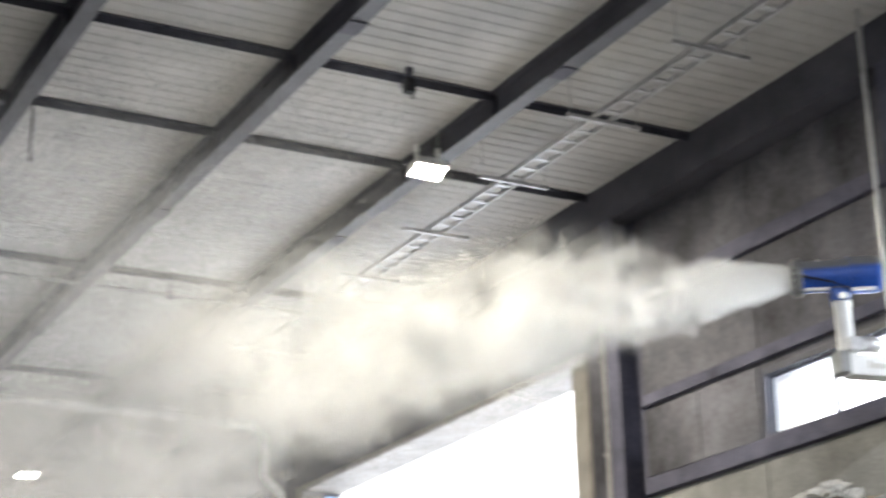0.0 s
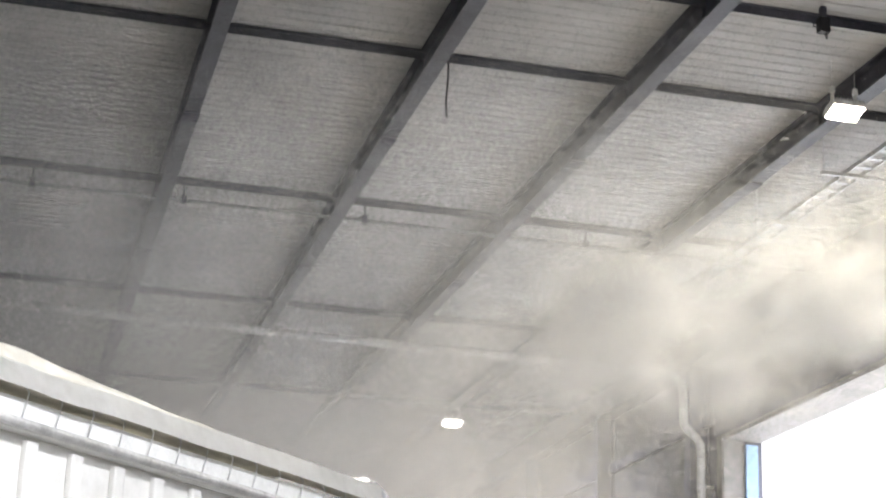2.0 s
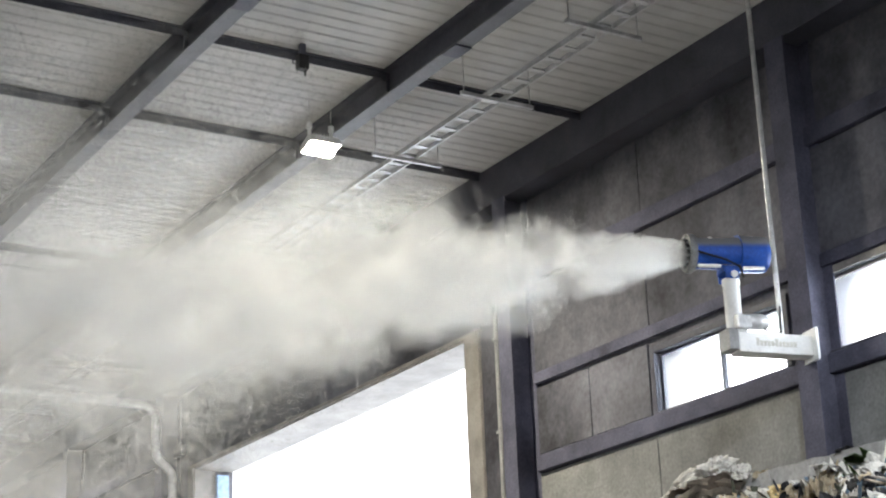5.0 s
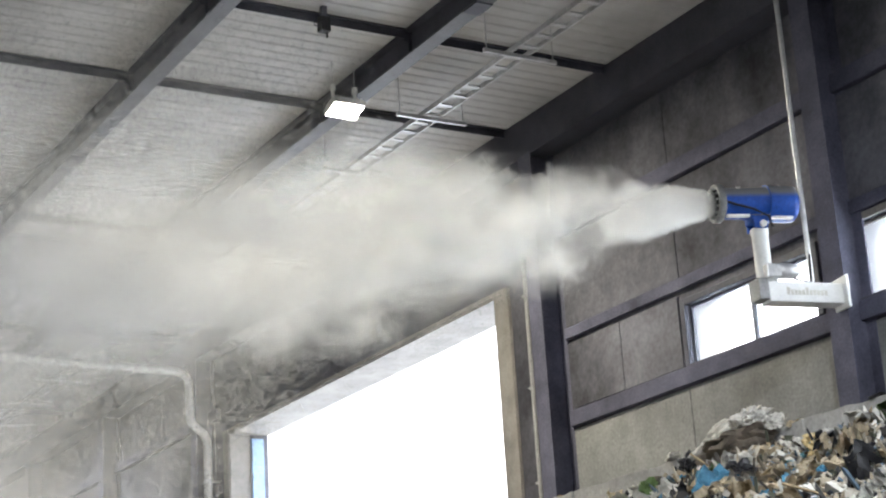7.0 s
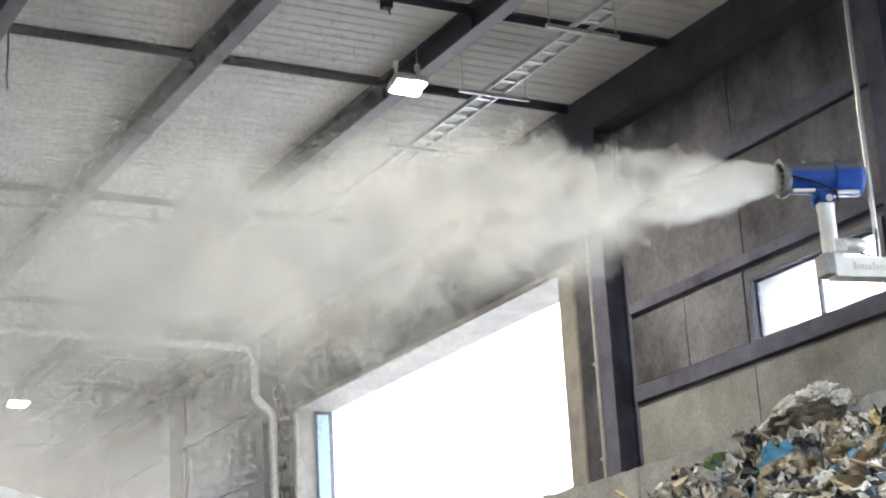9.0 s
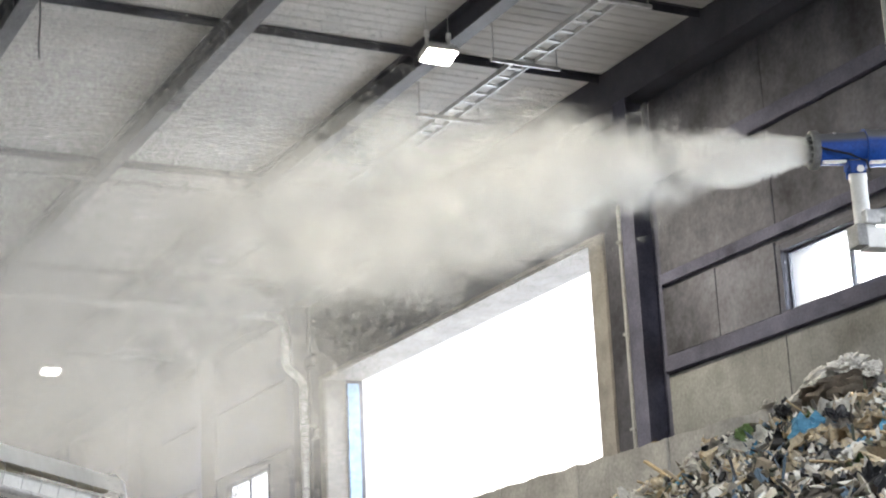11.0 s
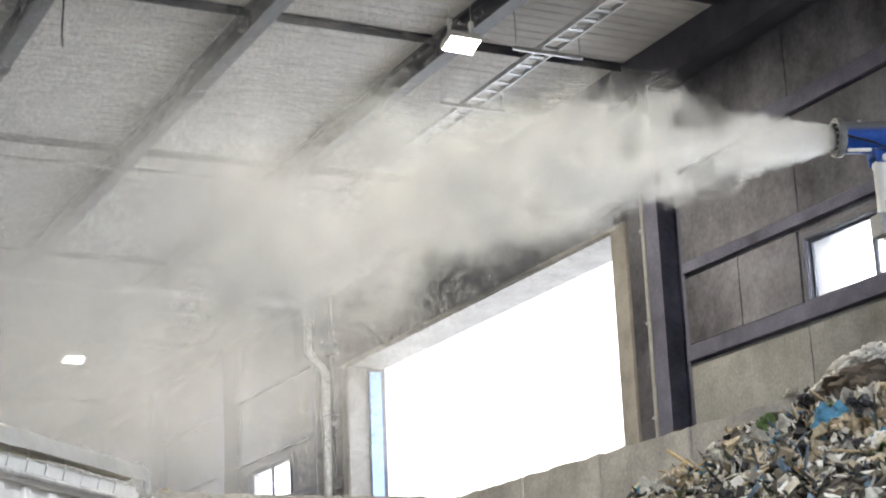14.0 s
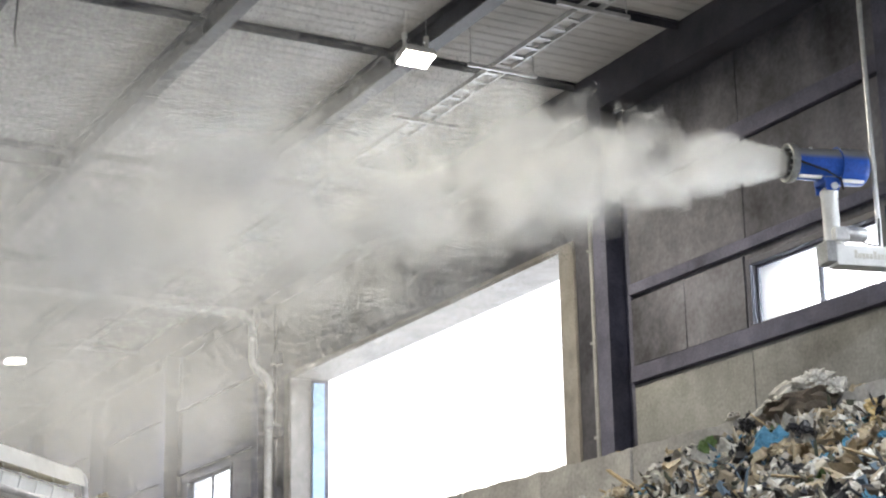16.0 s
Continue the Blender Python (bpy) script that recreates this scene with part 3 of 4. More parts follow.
def build_container():
    """Its x axis runs along the long side that shows; y to its rear side."""
    L, W, H = 12.0, 2.5, 3.55
    c = thing("waste_container", "long white container with a beige tarpaulin rolled over the top rail", "container", at=container_at(2.71, 12.9))
    bm = bmesh.new()
    box(bm, 0, L, 0.03, W, 0.0, H - 0.02)
    part("body", bm, CURTAIN, c)
    n = 30
    for k in range(n):
        bm = bmesh.new()
        x = 0.2 + (L - 0.4) * k / (n - 1)
        box(bm, x - 0.05, x + 0.05, -0.02, 0.029, 0.15, H - 0.05, bevel=0.012)
        part("side_rib", bm, CURTAIN, c)
    bm = bmesh.new()
    box(bm, 0, L, -0.05, 0.05, H - 0.02, H + 0.17, bevel=0.03)
    part("top_rail", bm, WHITEPAINT, c)
    bm = bmesh.new()
    tube(bm, (0, -0.06, H + 0.02), (L, -0.06, H + 0.02), 0.03, n=12)
    part("rail_tube", bm, GALV, c)
    # rolled tarpaulin with a sagging, bulging section
    bm = bmesh.new()
    rings, m, cols = [], 16, 90
    for i in range(cols + 1):
        x = L * i / cols
        bulge = 0.05 + 0.1 * min(1, max(0, (L - x) / 6)) + 0.012 * noise.noise((x * 0.7, 3, 1))
        ring = []
        for k in range(m):
            a = 2 * math.pi * k / m
            r = bulge + 0.012 * noise.noise((x * 2.5, 2 * math.cos(a), 2 * math.sin(a)))
            ring.append(bm.verts.new((x, 0.06 + 1.25 * r * math.cos(a), H + 0.22 + bulge + r * math.sin(a))))
        rings.append(ring)
    for a, b in zip(rings, rings[1:]):
        for k in range(m):
            bm.faces.new((a[k], a[(k + 1) % m], b[(k + 1) % m], b[k]))
    bm.faces.new(rings[0])
    bm.faces.new(rings[-1])
    part("tarpaulin_roll", bm, TARP, c, "rolled beige tarpaulin", smooth=True)
    bm = bmesh.new()
    g = [[bm.verts.new((L * i / 30, 0.06 + (W - 0.06) * k / 8, H + 0.36 + 0.12 * math.sin(math.pi * k / 8) + 0.03 * noise.noise((i * 0.5, k * 0.6, 2)))) for k in range(9)] for i in range(31)]
    for i in range(30):
        for k in range(8):
            bm.faces.new((g[i][k], g[i + 1][k], g[i + 1][k + 1], g[i][k + 1]))
    bmesh.ops.solidify(bm, geom=bm.faces[:], thickness=0.02)
    part("tarpaulin_cover", bm, TARP, c, smooth=True)
    bm = bmesh.new()
    g = [[bm.verts.new((L * i / 60, -0.1 - 0.02 * k + 0.012 * noise.noise((i * 0.4, k, 5)), H + 0.34 - 0.07 * k - 0.02 * max(0, noise.noise((i * 0.3, 0, 8))))) for k in range(3)] for i in range(61)]
    for i in range(60):
        for k in range(2):
            bm.faces.new((g[i][k], g[i + 1][k], g[i + 1][k + 1], g[i][k + 1]))
    bmesh.ops.solidify(bm, geom=bm.faces[:], thickness=0.012)
    part("cover_edge", bm, CURTAIN, c, "pale hem of the tarpaulin", smooth=True)
    for k in range(40):
        x = 0.2 + 0.29 * k
        bm = bmesh.new()
        ring_sweep(bm, [(x, -0.065, H + 0.05), (x, -0.085, H + 0.12), (x + 0.02, -0.08, H + 0.2), (x + 0.03, -0.03, H + 0.25)], 0.004, 6)
        part("tie_hook", bm, GALV, c)
    bm = bmesh.new()
    box(bm, L, L + 0.06, -0.04, W, 0, H + 0.12, bevel=0.02)
    part("end_frame", bm, WHITEPAINT, c)
    bm = bmesh.new()
    ring_sweep(bm, [(L + 0.02, -0.02, H + 0.36), (L + 0.12, -0.06, H + 0.3), (L + 0.16, -0.07, H + 0.12), (L + 0.3, -0.05, H - 0.03), (L + 0.34, -0.05, H - 0.3)], 0.03, 8)
    part("end_arm", bm, GALV, c)
    bm = bmesh.new()
    r = bmesh.ops.create_icosphere(bm, subdivisions=3, radius=0.13)
    for v in r["verts"]:
        v.co = Vector((v.co.x * 1.3, v.co.y, v.co.z)) * (1 + 0.35 * noise.noise(v.co * 9)) + Vector((L + 0.3, -0.02, H - 0.02))
    part("tarpaulin_bunch", bm, CURTAIN, c, smooth=True)
    return c


CONTAINER = build_container()


# ---- waste heap ----
def heap_height(x, y):
    """Height of the heap over the floor."""
    top = 4.2 - 0.2 * max(0, y - 12.1) ** 1.4 - 0.1 * max(0, 11.2 - y) + 0.12 * noise.noise((y * 1.1, 0.5, 0)) + 0.3 * math.exp(-((y - 13.9) / 0.5) ** 2)
    d = 9.95 - x
    return max(0.0, top - 0.55 * d - 0.02 * d * d + 0.25 * noise.noise((x * 1.3, y * 1.3, 4)) + 0.1 * noise.noise((x * 4, y * 4, 9)))


def stuff_material(name, colors, rough=0.7):
    """Each loose scrap takes one of the colours."""
    m = mat(name, (0.5, 0.5, 0.5), rough, var=0.3, scale=6, bump=0.2, fine=40)
    n, l = m.node_tree.nodes, m.node_tree.links
    g, ramp, mul = n.new("ShaderNodeNewGeometry"), n.new("ShaderNodeValToRGB"), n.new("ShaderNodeMixRGB")
    ramp.color_ramp.interpolation = "CONSTANT"
    e = ramp.color_ramp.elements
    while len(e) < len(colors):
        e.new(0.5)
    for k, c in enumerate(colors):
        e[k].position, e[k].color = k / len(colors), (*c, 1)
    mul.blend_type, mul.inputs[0].default_value = "OVERLAY", 0.7
    old = n["Principled BSDF"].inputs["Base Color"].links[0].from_socket
    l.new(g.outputs["Random Per Island"], ramp.inputs[0])
    l.new(ramp.outputs[0], mul.inputs[1])
    l.new(old, mul.inputs[2])
    l.new(mul.outputs[0], n["Principled BSDF"].inputs["Base Color"])
    return m


WASTE = stuff_material("mixed_waste", [(0.04, 0.037, 0.034), (0.3, 0.25, 0.18), (0.62, 0.59, 0.53), (0.07, 0.06, 0.05), (0.42, 0.36, 0.27), (0.035, 0.035, 0.04), (0.72, 0.7, 0.64), (0.13, 0.11, 0.08), (0.12, 0.17, 0.22), (0.38, 0.35, 0.3), (0.06, 0.065, 0.045), (0.55, 0.5, 0.4)])
DIRT = mat("dark_waste", (0.11, 0.095, 0.08), 0.9, var=0.4, scale=3, bump=0.5)
SCRAPS = {
    "white": mat("white_film", (0.6, 0.58, 0.53), 0.6, var=0.35, scale=5, bump=0.3),
    "beige": mat("beige_film", (0.55, 0.46, 0.32), 0.6, var=0.25, scale=5, bump=0.3),
    "blue": mat("blue_film", (0.12, 0.33, 0.5), 0.4, var=0.25, scale=5, bump=0.3),
    "green": mat("green_film", (0.1, 0.16, 0.05), 0.6, var=0.3, scale=5, bump=0.3),
    "black": mat("black_film", (0.025, 0.025, 0.028), 0.4, var=0.3, scale=5, bump=0.3),
    "teal": mat("teal_film", (0.16, 0.36, 0.4), 0.4, var=0.25, scale=5, bump=0.3),
    "yellow": mat("yellow_foam", (0.6, 0.47, 0.24), 0.8, var=0.25, scale=7, bump=0.4),
    "brown": mat("stained_sheet", (0.24, 0.2, 0.16), 0.75, var=0.4, scale=4, bump=0.3),
    "wood": mat("old_wood", (0.42, 0.33, 0.2), 0.8, var=0.3, scale=4, bump=0.3),
}


def crumpled(seed, w, h, depth, fold):
    """A crumpled sheet or bag, with thickness."""
    bm = bmesh.new()
    n = 11
    g = []
    for i in range(n):
        row = []
        for k in range(n):
            u, v = i / (n - 1) - 0.5, k / (n - 1) - 0.5
            p = Vector((u * w, v * h, 0))
            q = Vector((u * fold + seed * 3.1, v * fold, seed))
            edge = 1 + 0.25 * noise.noise((math.atan2(v, u) * 2, seed, 0))
            row.append(bm.verts.new(p * edge + Vector((0.3 * depth * noise.noise(q + Vector((9, 0, 0))), 0.3 * depth * noise.noise(q + Vector((0, 9, 0))),
                       depth * (noise.noise(q) + 0.5 * abs(noise.noise(q * 2.3)) + 0.35 - 1.6 * (u * u + v * v))))))
        g.append(row)
    for i in range(n - 1):
        for k in range(n - 1):
            bm.faces.new((g[i][k], g[i + 1][k], g[i + 1][k + 1], g[i][k + 1]))
    bmesh.ops.solidify(bm, geom=bm.faces[:], thickness=0.006)
    return bm


def lumpy(seed, sx, sy, sz):
    """A slumped, creased bag."""
    bm = bmesh.new()
    bmesh.ops.create_icosphere(bm, subdivisions=4, radius=1)
    o = Vector((seed * 3.7, seed * 1.3, 0))
    for v in bm.verts:
        d = v.co.normalized()
        k = 1 + 0.55 * noise.noise(d * 1.3 + o) - 0.5 * abs(noise.noise(d * 3.1 + o)) - 0.3 * abs(noise.noise(d * 7.5 + o)) + 0.12 * noise.noise(d * 15 + o)
        v.co = Vector((d.x * sx, d.y * sy, max(-0.35, d.z) * sz)) * k
    return bm


def build_heap():
    rng = random.Random(12)
    bm = bmesh.new()
    nx, ny = 40, 80
    g = [[bm.verts.new((4.2 + 5.78 * i / nx, 4 + 12.5 * k / ny, heap_height(4.2 + 5.78 * i / nx, 4 + 12.5 * k / ny) - 0.06)) for k in range(ny + 1)] for i in range(nx + 1)]
    for i in range(nx):
        for k in range(ny):
            bm.faces.new((g[i][k], g[i + 1][k], g[i + 1][k + 1], g[i][k + 1]))
    tagged(new("waste_heap", mesh("waste_heap", bm, DIRT, True)), "dark heap of mixed household waste against the push wall", "waste heap", kind="stuff")
    # small scraps joined into one
    verts, faces = [], []
    for _ in range(13000):
        y = rng.uniform(7.5, 16.2)
        x = 9.97 - abs(rng.gauss(0, 1.0))
        if x < 5:
            continue
        z = heap_height(x, y)
        if z < 0.3:
            continue
        kind = rng.random()
        s = rng.uniform(0.014, 0.07)
        dims = (s * rng.uniform(1.5, 4), s * 0.25, s * 0.2) if kind < 0.16 else (s, s * rng.uniform(0.5, 1), s * rng.uniform(0.06, 0.6))
        m = pose(x, y, z + rng.uniform(-0.01, 0.06), rng.uniform(-70, 70), rng.uniform(-70, 70), rng.uniform(0, 360))
        base = len(verts)
        for a in (-1, 1):
            for b in (-1, 1):
                for c in (-1, 1):
                    j = [rng.uniform(0.5, 1.15) for _ in range(3)]
                    verts.append(m @ Vector((a * dims[0] * j[0], b * dims[1] * j[1], c * dims[2] * j[2])))
        for f in ((0, 1, 3, 2), (4, 6, 7, 5), (0, 4, 5, 1), (2, 3, 7, 6), (0, 2, 6, 4), (1, 5, 7, 3)):
            faces.append([base + k for k in f])
    me = bpy.data.meshes.new("loose_scraps")
    me.from_pydata(verts, [], faces)
    me.materials.append(WASTE)
    tagged(new("loose_scraps", me), "loose brown, grey and white scraps covering the waste heap", "scraps", kind="stuff")
    # larger pieces one can tell apart
    kinds = (("plastic_bag", "white", "crumpled dirty white plastic bag on the waste heap", 46), ("plastic_sheet", "beige", "crumpled beige plastic film on the waste heap", 44),
             ("blue_bag", "blue", "torn light blue plastic bag on the waste heap", 11), ("green_rag", "green", "dark green rag on the waste heap", 9), ("black_bag", "black", "torn black bin bag on the waste heap", 14))
    for name, col, label, count in kinds:
        meshes = [mesh(name, crumpled(s + len(name) * 5, rng.uniform(0.2, 0.44), rng.uniform(0.14, 0.32), rng.uniform(0.11, 0.2), rng.uniform(4, 7)), SCRAPS[col], True) for s in range(4)]
        for k in range(count):
            y = rng.uniform(8.3, 14.6)
            x = 9.85 - abs(rng.gauss(0, 0.9))
            ob = new(name, meshes[k % 4])
            ob.matrix_basis = pose(x, y, heap_height(x, y) + 0.02, rng.uniform(-50, 50), rng.uniform(-60, 30), rng.uniform(0, 360))
            tagged(ob, label, "waste", name.replace("_", " ") + "s in the heap")
    sacks = [mesh("waste_sack", lumpy(s, 0.13, 0.1, 0.09), SCRAPS[c], True) for s, c in ((1, "white"), (2, "beige"), (3, "white"), (4, "blue"), (5, "beige"), (6, "black"))]
    for k in range(54):
        y = rng.uniform(8.4, 14.8)
        x = 9.88 - abs(rng.gauss(0, 0.7))
        ob = tagged(new("waste_sack", sacks[k % 6]), "slumped creased %s sack lying on the waste heap" % ("white", "beige", "white", "blue", "beige", "black")[k % 6], "sack", "sacks in the heap")
        ob.matrix_basis = pose(x, y, heap_height(x, y) + 0.04, rng.uniform(-40, 40), rng.uniform(-40, 10), rng.uniform(0, 360)) @ Matrix.Scale(rng.uniform(0.6, 1.25), 4)
    for k in range(46):
        bm = bmesh.new()
        l = rng.uniform(0.1, 0.35)
        box(bm, -l, l, -0.013, 0.013, -0.008, 0.008, bevel=0.004)
        y = rng.uniform(8.3, 15.0)
        x = 9.85 - abs(rng.gauss(0, 0.9))
        ob = tagged(new("wood_lath", mesh("wood_lath", bm, SCRAPS["wood"])), "broken pale wooden lath sticking out of the waste", "lath", "laths in the heap")
        ob.matrix_basis = pose(x, y, heap_height(x, y) + 0.05, rng.uniform(-20, 20), rng.uniform(-40, 40), rng.uniform(0, 360))
    # the big bundle that lies over the wall's edge, and the pieces round it
    def lay(name, bm, at, col, label, category):
        ob = tagged(new(name, mesh(name, bm, SCRAPS[col], True)), label, category)
        ob.matrix_basis = at

    lay("draped_tarpaulin", lumpy(77, 0.55, 0.15, 0.15), pose(10.0, 12.03, PH + 0.03, 0, 12, 92), "white", "long dirty white tarpaulin bundle draped over the block wall", "tarpaulin")
    lay("rolled_tarpaulin", lumpy(19, 0.17, 0.15, 0.14), pose(9.97, 11.64, PH + 0.09, 0, -10, 70), "white", "rolled end of a dirty white tarpaulin on the wall", "tarpaulin")
    lay("stained_sheet", crumpled(41, 0.3, 0.82, 0.16, 5), pose(9.88, 11.76, PH - 0.1, 0, -72, 4), "brown", "stained brown sheet hanging below the white bundle", "sheet")
    lay("black_bag", lumpy(31, 0.13, 0.11, 0.13), pose(9.96, 12.5, PH - 0.13, 20, -20, 20), "black", "torn black bag caught on the wall edge", "waste")
    lay("plastic_bag", lumpy(63, 0.12, 0.09, 0.09), pose(10.02, 11.36, PH + 0.03, 10, -20, 20), "white", "crumpled white bag on the wall edge", "waste")
    lay("plaster_chip", lumpy(9, 0.12, 0.05, 0.04), pose(9.99, 12.78, PH + 0.0, 0, 6, 84), "white", "pale plaster chip on the wall edge", "debris")
    lay("foam_block", lumpy(8, 0.24, 0.17, 0.13), pose(9.84, 10.58, 4.12, 10, -25, 60), "yellow", "torn yellowish foam block on the waste heap", "foam")
    lay("plastic_bag", lumpy(14, 0.2, 0.12, 0.11), pose(9.86, 10.93, 4.16, 0, -20, 80), "white", "crumpled white bag beside the foam block", "waste")
    lay("teal_bag", crumpled(57, 0.34, 0.34, 0.2, 4), pose(9.74, 10.7, 3.9, 10, -55, 10), "teal", "torn teal plastic bag on the waste heap", "waste")
    lay("blue_bag", lumpy(24, 0.3, 0.14, 0.12), pose(9.66, 13.5, 3.78, 0, -8, 85), "blue", "bulging light blue bag at the heap's edge", "waste")
    lay("plastic_bag", lumpy(27, 0.17, 0.12, 0.13), pose(9.68, 14.17, 3.86, 0, -20, 40), "white", "bulging white bag at the heap's edge", "waste")
    lay("cardboard_scrap", crumpled(91, 0.3, 0.4, 0.12, 3), pose(9.62, 13.9, 3.72, 20, -40, 30), "brown", "crushed brown cardboard at the heap's edge", "cardboard")
    for p, q, w, label in (((9.9, 12.36, 4.27), (9.84, 11.1, 4.21), 0.05, "long pale board lying along the wall edge"), ((9.8, 14.6, 4.22), (9.66, 13.8, 3.82), 0.022, "thin pale stick leaning out of the waste")):
        p, q = Vector(p), Vector(q)
        bm = bmesh.new()
        box(bm, -(q - p).length / 2, (q - p).length / 2, -w, w, -0.013, 0.013, bevel=0.005)
        for v in bm.verts:
            v.co.z += 0.03 * math.sin(v.co.x * 3 + 1)
        ob = tagged(new("wood_board", mesh("wood_board", bm, SCRAPS["wood"])), label, "board")
        ob.matrix_basis = Matrix.Translation((p + q) / 2) @ (q - p).to_track_quat("X", "Z").to_matrix().to_4x4()
    for k in range(26):
        bm = crumpled(100 + k, rng.uniform(0.08, 0.2), rng.uniform(0.06, 0.14), 0.05, 3)
        run = k % 2
        at = pose(rng.uniform(0, 9.5), PY + rng.uniform(0.1, 0.5), PH - 0.1, 0, 0, rng.uniform(0, 360)) if run else pose(PX + rng.uniform(0.05, 0.4), rng.uniform(9.5, 18.5), PH - 0.02, 0, 0, rng.uniform(0, 360))
        ob = tagged(new("debris_scrap", mesh("debris_scrap", bm, SCRAPS[rng.choice(("white", "beige", "black", "wood"))], True)), "small scrap of dirt lying on the wall top", "debris", "scraps on the wall")
        ob.matrix_basis = at


build_heap()


# ---- mist ----
def vnoise(p, scale, seed):
    """Smooth value noise at the points p, 0 to 1."""
    q = p * scale
    i = np.floor(q).astype(np.int64)
    f = q - i
    f = f * f * (3 - 2 * f)
    rng = np.random.default_rng(seed)
    table = rng.random(4096)
    perm = rng.permutation(4096)
    out = np.zeros(len(p))
    for dx in (0, 1):
        for dy in (0, 1):
            for dz in (0, 1):
                h = perm[(perm[(perm[(i[:, 0] + dx) % 4096] + i[:, 1] + dy) % 4096] + i[:, 2] + dz) % 4096]
                w = np.abs(1 - dx - f[:, 0]) * np.abs(1 - dy - f[:, 1]) * np.abs(1 - dz - f[:, 2])
                out += w * table[h]
    return out


def fbm(p, scale, seed):
    return vnoise(p, scale, seed) * 0.5 + vnoise(p, scale * 2.1, seed + 1) * 0.3 + vnoise(p, scale * 4.3, seed + 2) * 0.2


def droplets(name, pts, size, seed, material):
    """One mesh of many tiny flat drops at the given places."""
    rng = np.random.default_rng(seed)
    n = len(pts)
    a = rng.normal(size=(n, 3))
    a /= np.linalg.norm(a, axis=1)[:, None]
    b = np.cross(a, rng.normal(size=(n, 3)))
    b /= np.linalg.norm(b, axis=1)[:, None]
    s = (size * rng.uniform(0.6, 1.4, n))[:, None]
    v = np.stack([pts + a * s * 0.6, pts - a * s * 0.3 + b * s * 0.5, pts - a * s * 0.3 - b * s * 0.5], axis=1).reshape(-1, 3)
    me = bpy.data.meshes.new(name)
    me.vertices.add(3 * n)
    me.vertices.foreach_set("co", v.astype(np.float32).ravel())
    me.loops.add(3 * n)
    me.loops.foreach_set("vertex_index", np.arange(3 * n, dtype=np.int32))
    me.polygons.add(n)
    me.polygons.foreach_set("loop_start", np.arange(0, 3 * n, 3, dtype=np.int32))
    me.update(calc_edges=True)
    me.materials.append(material)
    return me


def cloud(n, rx, ry, rz, seed, scale, cut=0.52, sharp=38.0, fall=1.0):
    """Places in a ragged cloud with half sizes rx, ry, rz."""
    rng = np.random.default_rng(seed)
    got, total = [], 0
    while total < n:
        p = rng.normal(size=(3 * n, 3)) * 0.42
        p = p[np.linalg.norm(p, axis=1) < 1.15] * np.array((rx, ry, rz))
        d = 1 / (1 + np.exp(-sharp * (fbm(p * np.array((1, 1, fall)) + 50, scale, seed) - cut)))
        p = p[rng.random(len(p)) < d]
        got.append(p)
        total += len(p)
    return np.concatenate(got)[:n]


def jet_radius(s):
    return 0.15 + 0.265 * s - 0.012 * s * s


def jet_points(n, length, seed):
    """The steady cone, along -x from the nozzle, with a ragged skin and a torn far end."""
    rng = np.random.default_rng(seed)
    got, total = [], 0
    while total < n:
        s = length * rng.random(2 * n) ** 0.78
        rad = jet_radius(s)
        a, r = rng.random(2 * n) * 2 * math.pi, 1.25 * np.sqrt(rng.random(2 * n))
        p = np.stack([-s, r * rad * np.cos(a), r * rad * np.sin(a)], axis=1)
        torn = np.clip(s / 1.1, 0.2, 1)
        skin = 0.92 + torn * (1.5 * (fbm(p * np.array((0.8, 1, 1)) + 40, 2.6, seed) - 0.5) + 0.7 * (fbm(p + 20, 9.0, seed + 7) - 0.5))
        d = 1 / (1 + np.exp(-34 * (fbm(p * np.array((0.75, 1, 1)) + 90, 3.2, seed + 3) - 0.47)))
        keep = np.clip((skin - r) / (0.1 + 0.22 * torn), 0, 1) * (1 - 0.8 * torn + 0.8 * torn * d) * np.clip((length - s) / (0.6 * length), 0, 1)
        p = p[rng.random(2 * n) < keep]
        got.append(p)
        total += len(p)
    return np.concatenate(got)[:n]


JET = tagged(new("spray_jet", droplets("spray_jet", jet_points(300000, 5.2, 5), 0.0145, 3, MIST)), "dense white jet of fine water mist leaving the cannon", "mist jet", kind="stuff")


def clouds(count, meshes, label):
    return [tagged(new("mist_cloud", meshes[k % len(meshes)]), label, "mist", label, "stuff") for k in range(count)]


SMALL = clouds(8, [droplets("mist_cloud", cloud(12000, 0.4, 0.22, 0.2, 30 + k, 5.0), 0.0135, 40 + k, MIST) for k in range(3)], "small fast puff of white water mist")
MEDIUM = clouds(12, [droplets("mist_cloud", cloud(42000, 0.95, 0.55, 0.5, 50 + k, 2.8, 0.53, 30), 0.015, 60 + k, MIST) for k in range(4)], "billowing puff of white water mist")
LARGE = clouds(10, [droplets("mist_cloud", cloud(60000, 1.7, 1.3, 0.95, 70 + k, 1.9, 0.51, 24, 0.8), 0.035, 80 + k, HAZE) for k in range(3)], "wide thinning cloud of water mist")
VEIL = clouds(16, [droplets("mist_cloud", cloud(110000, 3.0, 2.6, 1.8, 90 + k, 1.1, 0.49, 24, 0.45), 0.042, 95 + k, HAZE) for k in range(4)], "thin hanging haze of drifting mist")


# the cannon swings slowly from side to side: seconds and degrees
SWING = ((0.0, -34), (1.0, -32), (2.0, -29), (3.0, -25.5), (4.0, -22), (6.0, -19), (8.0, -18), (9.2, -19), (11.0, -25), (12.0, -26), (13.0, -24), (14.0, -20), (15.0, -15), (16.0, -12))


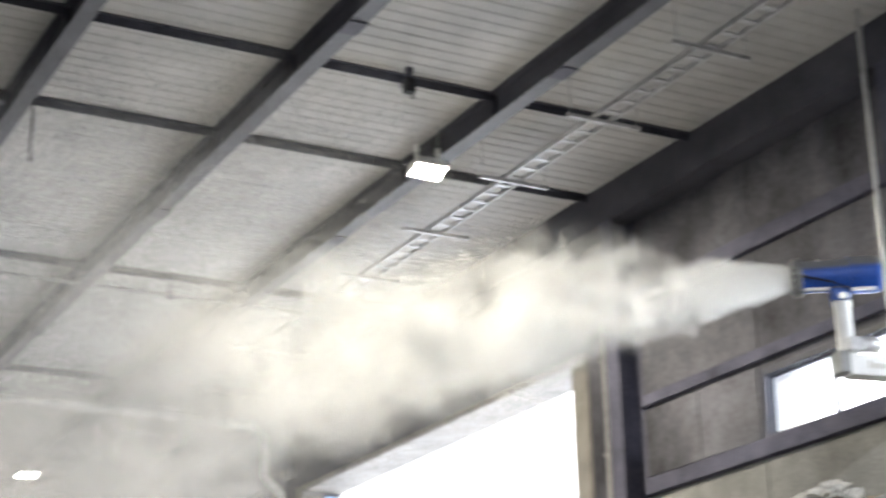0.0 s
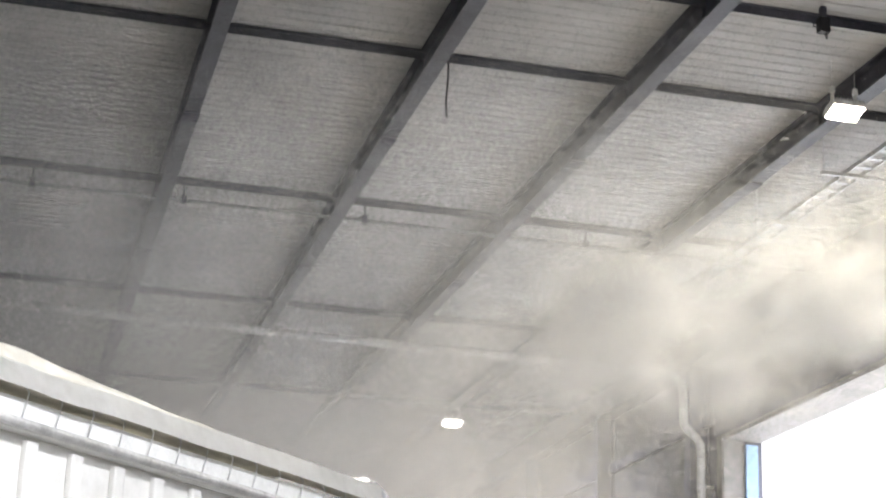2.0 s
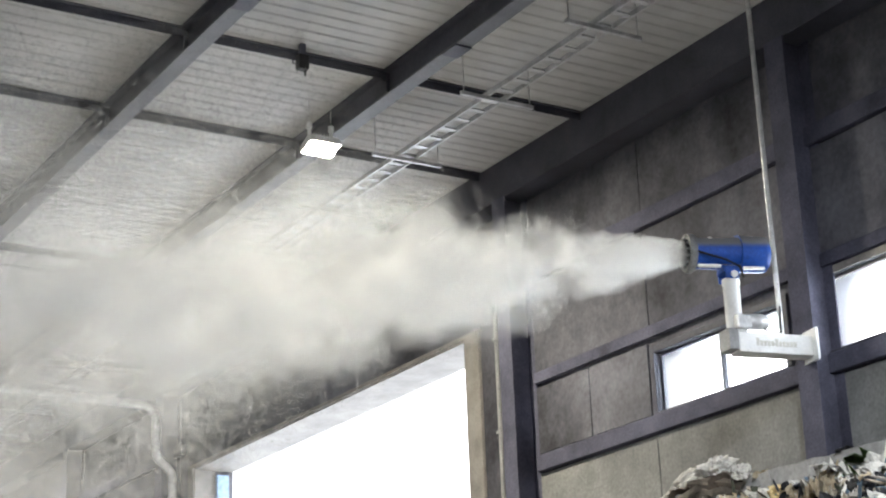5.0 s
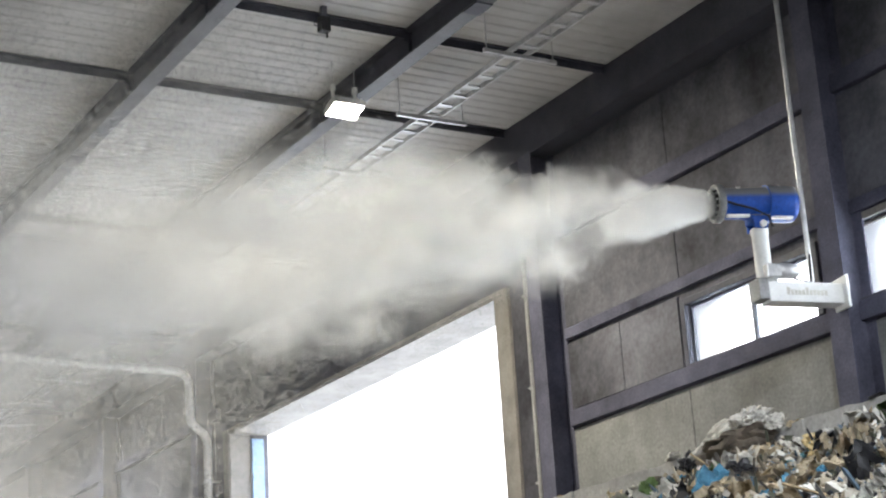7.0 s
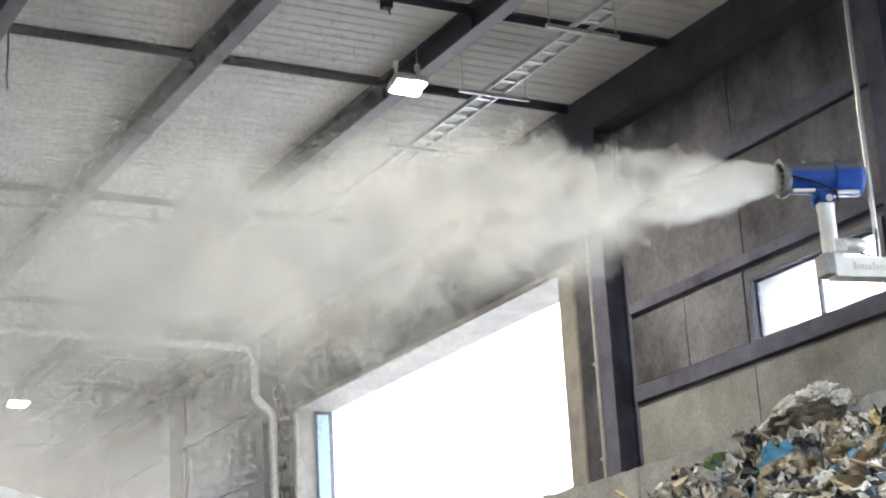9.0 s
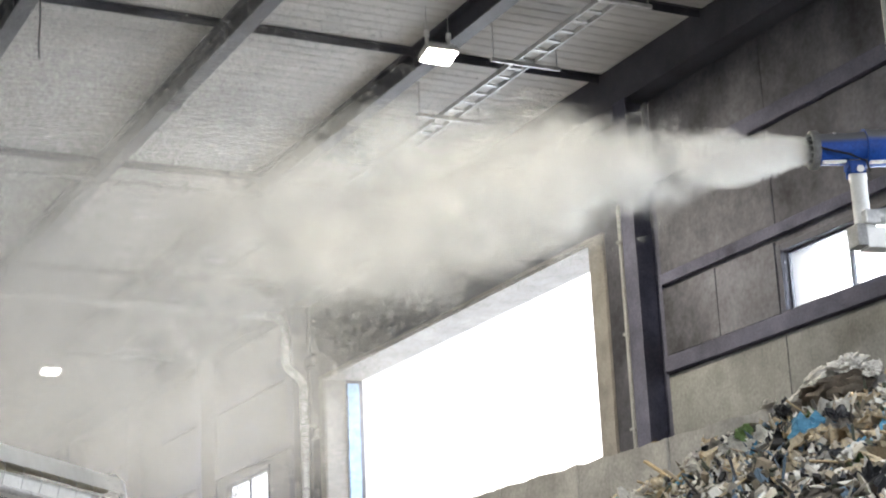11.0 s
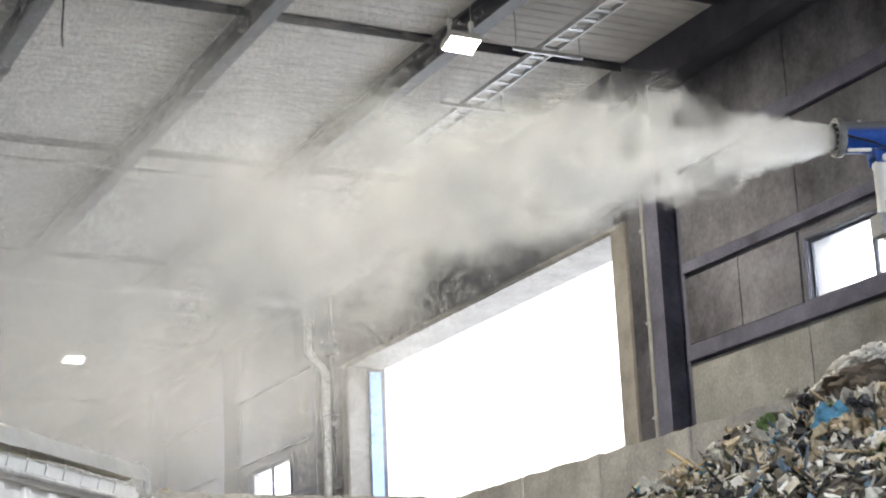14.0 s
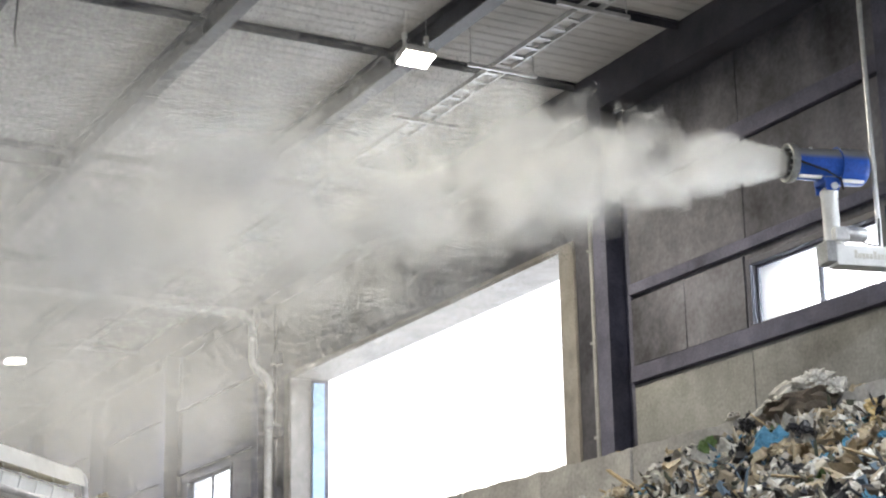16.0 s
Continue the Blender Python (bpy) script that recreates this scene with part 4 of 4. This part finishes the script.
def yaw_at(t):
    for (t0, a0), (t1, a1) in zip(SWING, SWING[1:]):
        if t <= t1:
            u = min(1, max(0, (t - t0) / (t1 - t0)))
            return a0 + (a1 - a0) * u
    return SWING[-1][1]


def along(s, t, side, lift):
    """A place s metres along the bent jet."""
    a = radians(yaw_at(t))
    d = Vector((-math.cos(a), -math.sin(a), 0))
    n = Vector((-d.y, d.x, 0))
    return Vector(PIVOT) + d * (0.44 + s) + n * side + Vector((0, 0, lift - 0.09 * s - 0.014 * s * s))


def stream(things, s0, s1, life, spread, seed, sag=0.0):
    """Puffs ride down the jet one after another; each returns to its start when spent."""
    rng = random.Random(seed)
    for k, p in enumerate(things):
        phase, side, lift, turn = k / len(things), rng.uniform(-1, 1), rng.uniform(-1, 1), rng.uniform(-40, 40)
        rows, t = [], 0.0
        marks = {0.0, 16.0}
        lap = 0
        while (lap - phase) * life < 16:
            for u in (0.0, 0.25, 0.5, 0.75, 0.999):
                m = (lap - phase + u) * life
                m = m if u else m + 1 / 30
                if 0 <= m <= 16:
                    marks.add(round(m * 30) / 30)
            lap += 1
        for t in sorted(marks):
            u = (t / life + phase) % 1.0
            if u > 0.998:
                u = 0.999
            s = s0 + (s1 - s0) * (1 - (1 - u) ** 1.5)
            r = jet_radius(min(s, 8)) * spread
            at = along(s, t - 0.3 * u * life, side * r, lift * r - sag * u * u)
            rows.append((t, pose(*at, turn * u, 0, turn * 0.5 * u)))
        walk(p, rows)


def motions():
    ticks = [0.5 * k for k in range(33)]
    walk(CANNON, [(t, pose(*PIVOT, 0, 0, yaw_at(t))) for t in ticks])
    walk(JET, [(t, Matrix.Translation(along(0.0, t, 0, 0)) @ pose(0, 0, 0, 0, 0, yaw_at(t)) @ pose(0, 0, 0, 0, -5.5, 0) @ pose(0, 0, 0, 24 * t, 0, 0)) for t in ticks])
    stream(SMALL, 1.1, 3.8, 1.2, 0.35, 1)
    stream(MEDIUM, 2.1, 6.2, 2.8, 0.5, 2, 0.15)
    stream(LARGE, 3.6, 8.8, 7.0, 0.6, 3, 0.7)
    rng = random.Random(6)
    spots = ((5.5, 14.5, 6.9), (3.4, 15.5, 6.6), (1.6, 14.5, 6.3), (5.2, 16.5, 5.0), (3.0, 17.0, 4.6), (0.5, 16.0, 5.2), (4.6, 20.5, 5.0), (2.0, 21.0, 5.6), (5.0, 18.4, 4.5), (3.4, 24.5, 5.2), (6.2, 19.0, 6.4), (7.2, 21.5, 6.2), (4.4, 17.6, 7.6), (6.0, 23.0, 6.8), (2.6, 18.6, 7.6), (7.4, 18.0, 5.4))
    for k, (p, c) in enumerate(zip(VEIL, spots)):
        far = (-2.4, 3.0, -0.4) if k >= 10 else (0, 0, 0)
        a, w, q = rng.uniform(0, 6.28), rng.uniform(0.35, 0.7), rng.uniform(-20, 20)
        rows = []
        for t in (2 * k for k in range(9)):
            u = 1 - min(1, max(0, (t - 8) / 4))
            rows.append((t, pose(c[0] - 0.05 * t + 0.3 * math.sin(w * t + a) + far[0] * u, c[1] + 0.3 * math.cos(w * t + a) + far[1] * u,
                                 c[2] + 0.2 * math.sin(0.8 * w * t) + far[2] * u, 0, 0, q * math.sin(0.3 * t + a))))
        walk(p, rows)
    here, there = container_at(2.71, 12.9), container_at(4.29, 14.55)
    half_way = container_at(3.5, 13.725)
    walk(CONTAINER, [(0.0, here), (4.2, here), (4.6, here), (7.4, half_way), (10.4, there), (10.8, there), (16.0, there)])


motions()
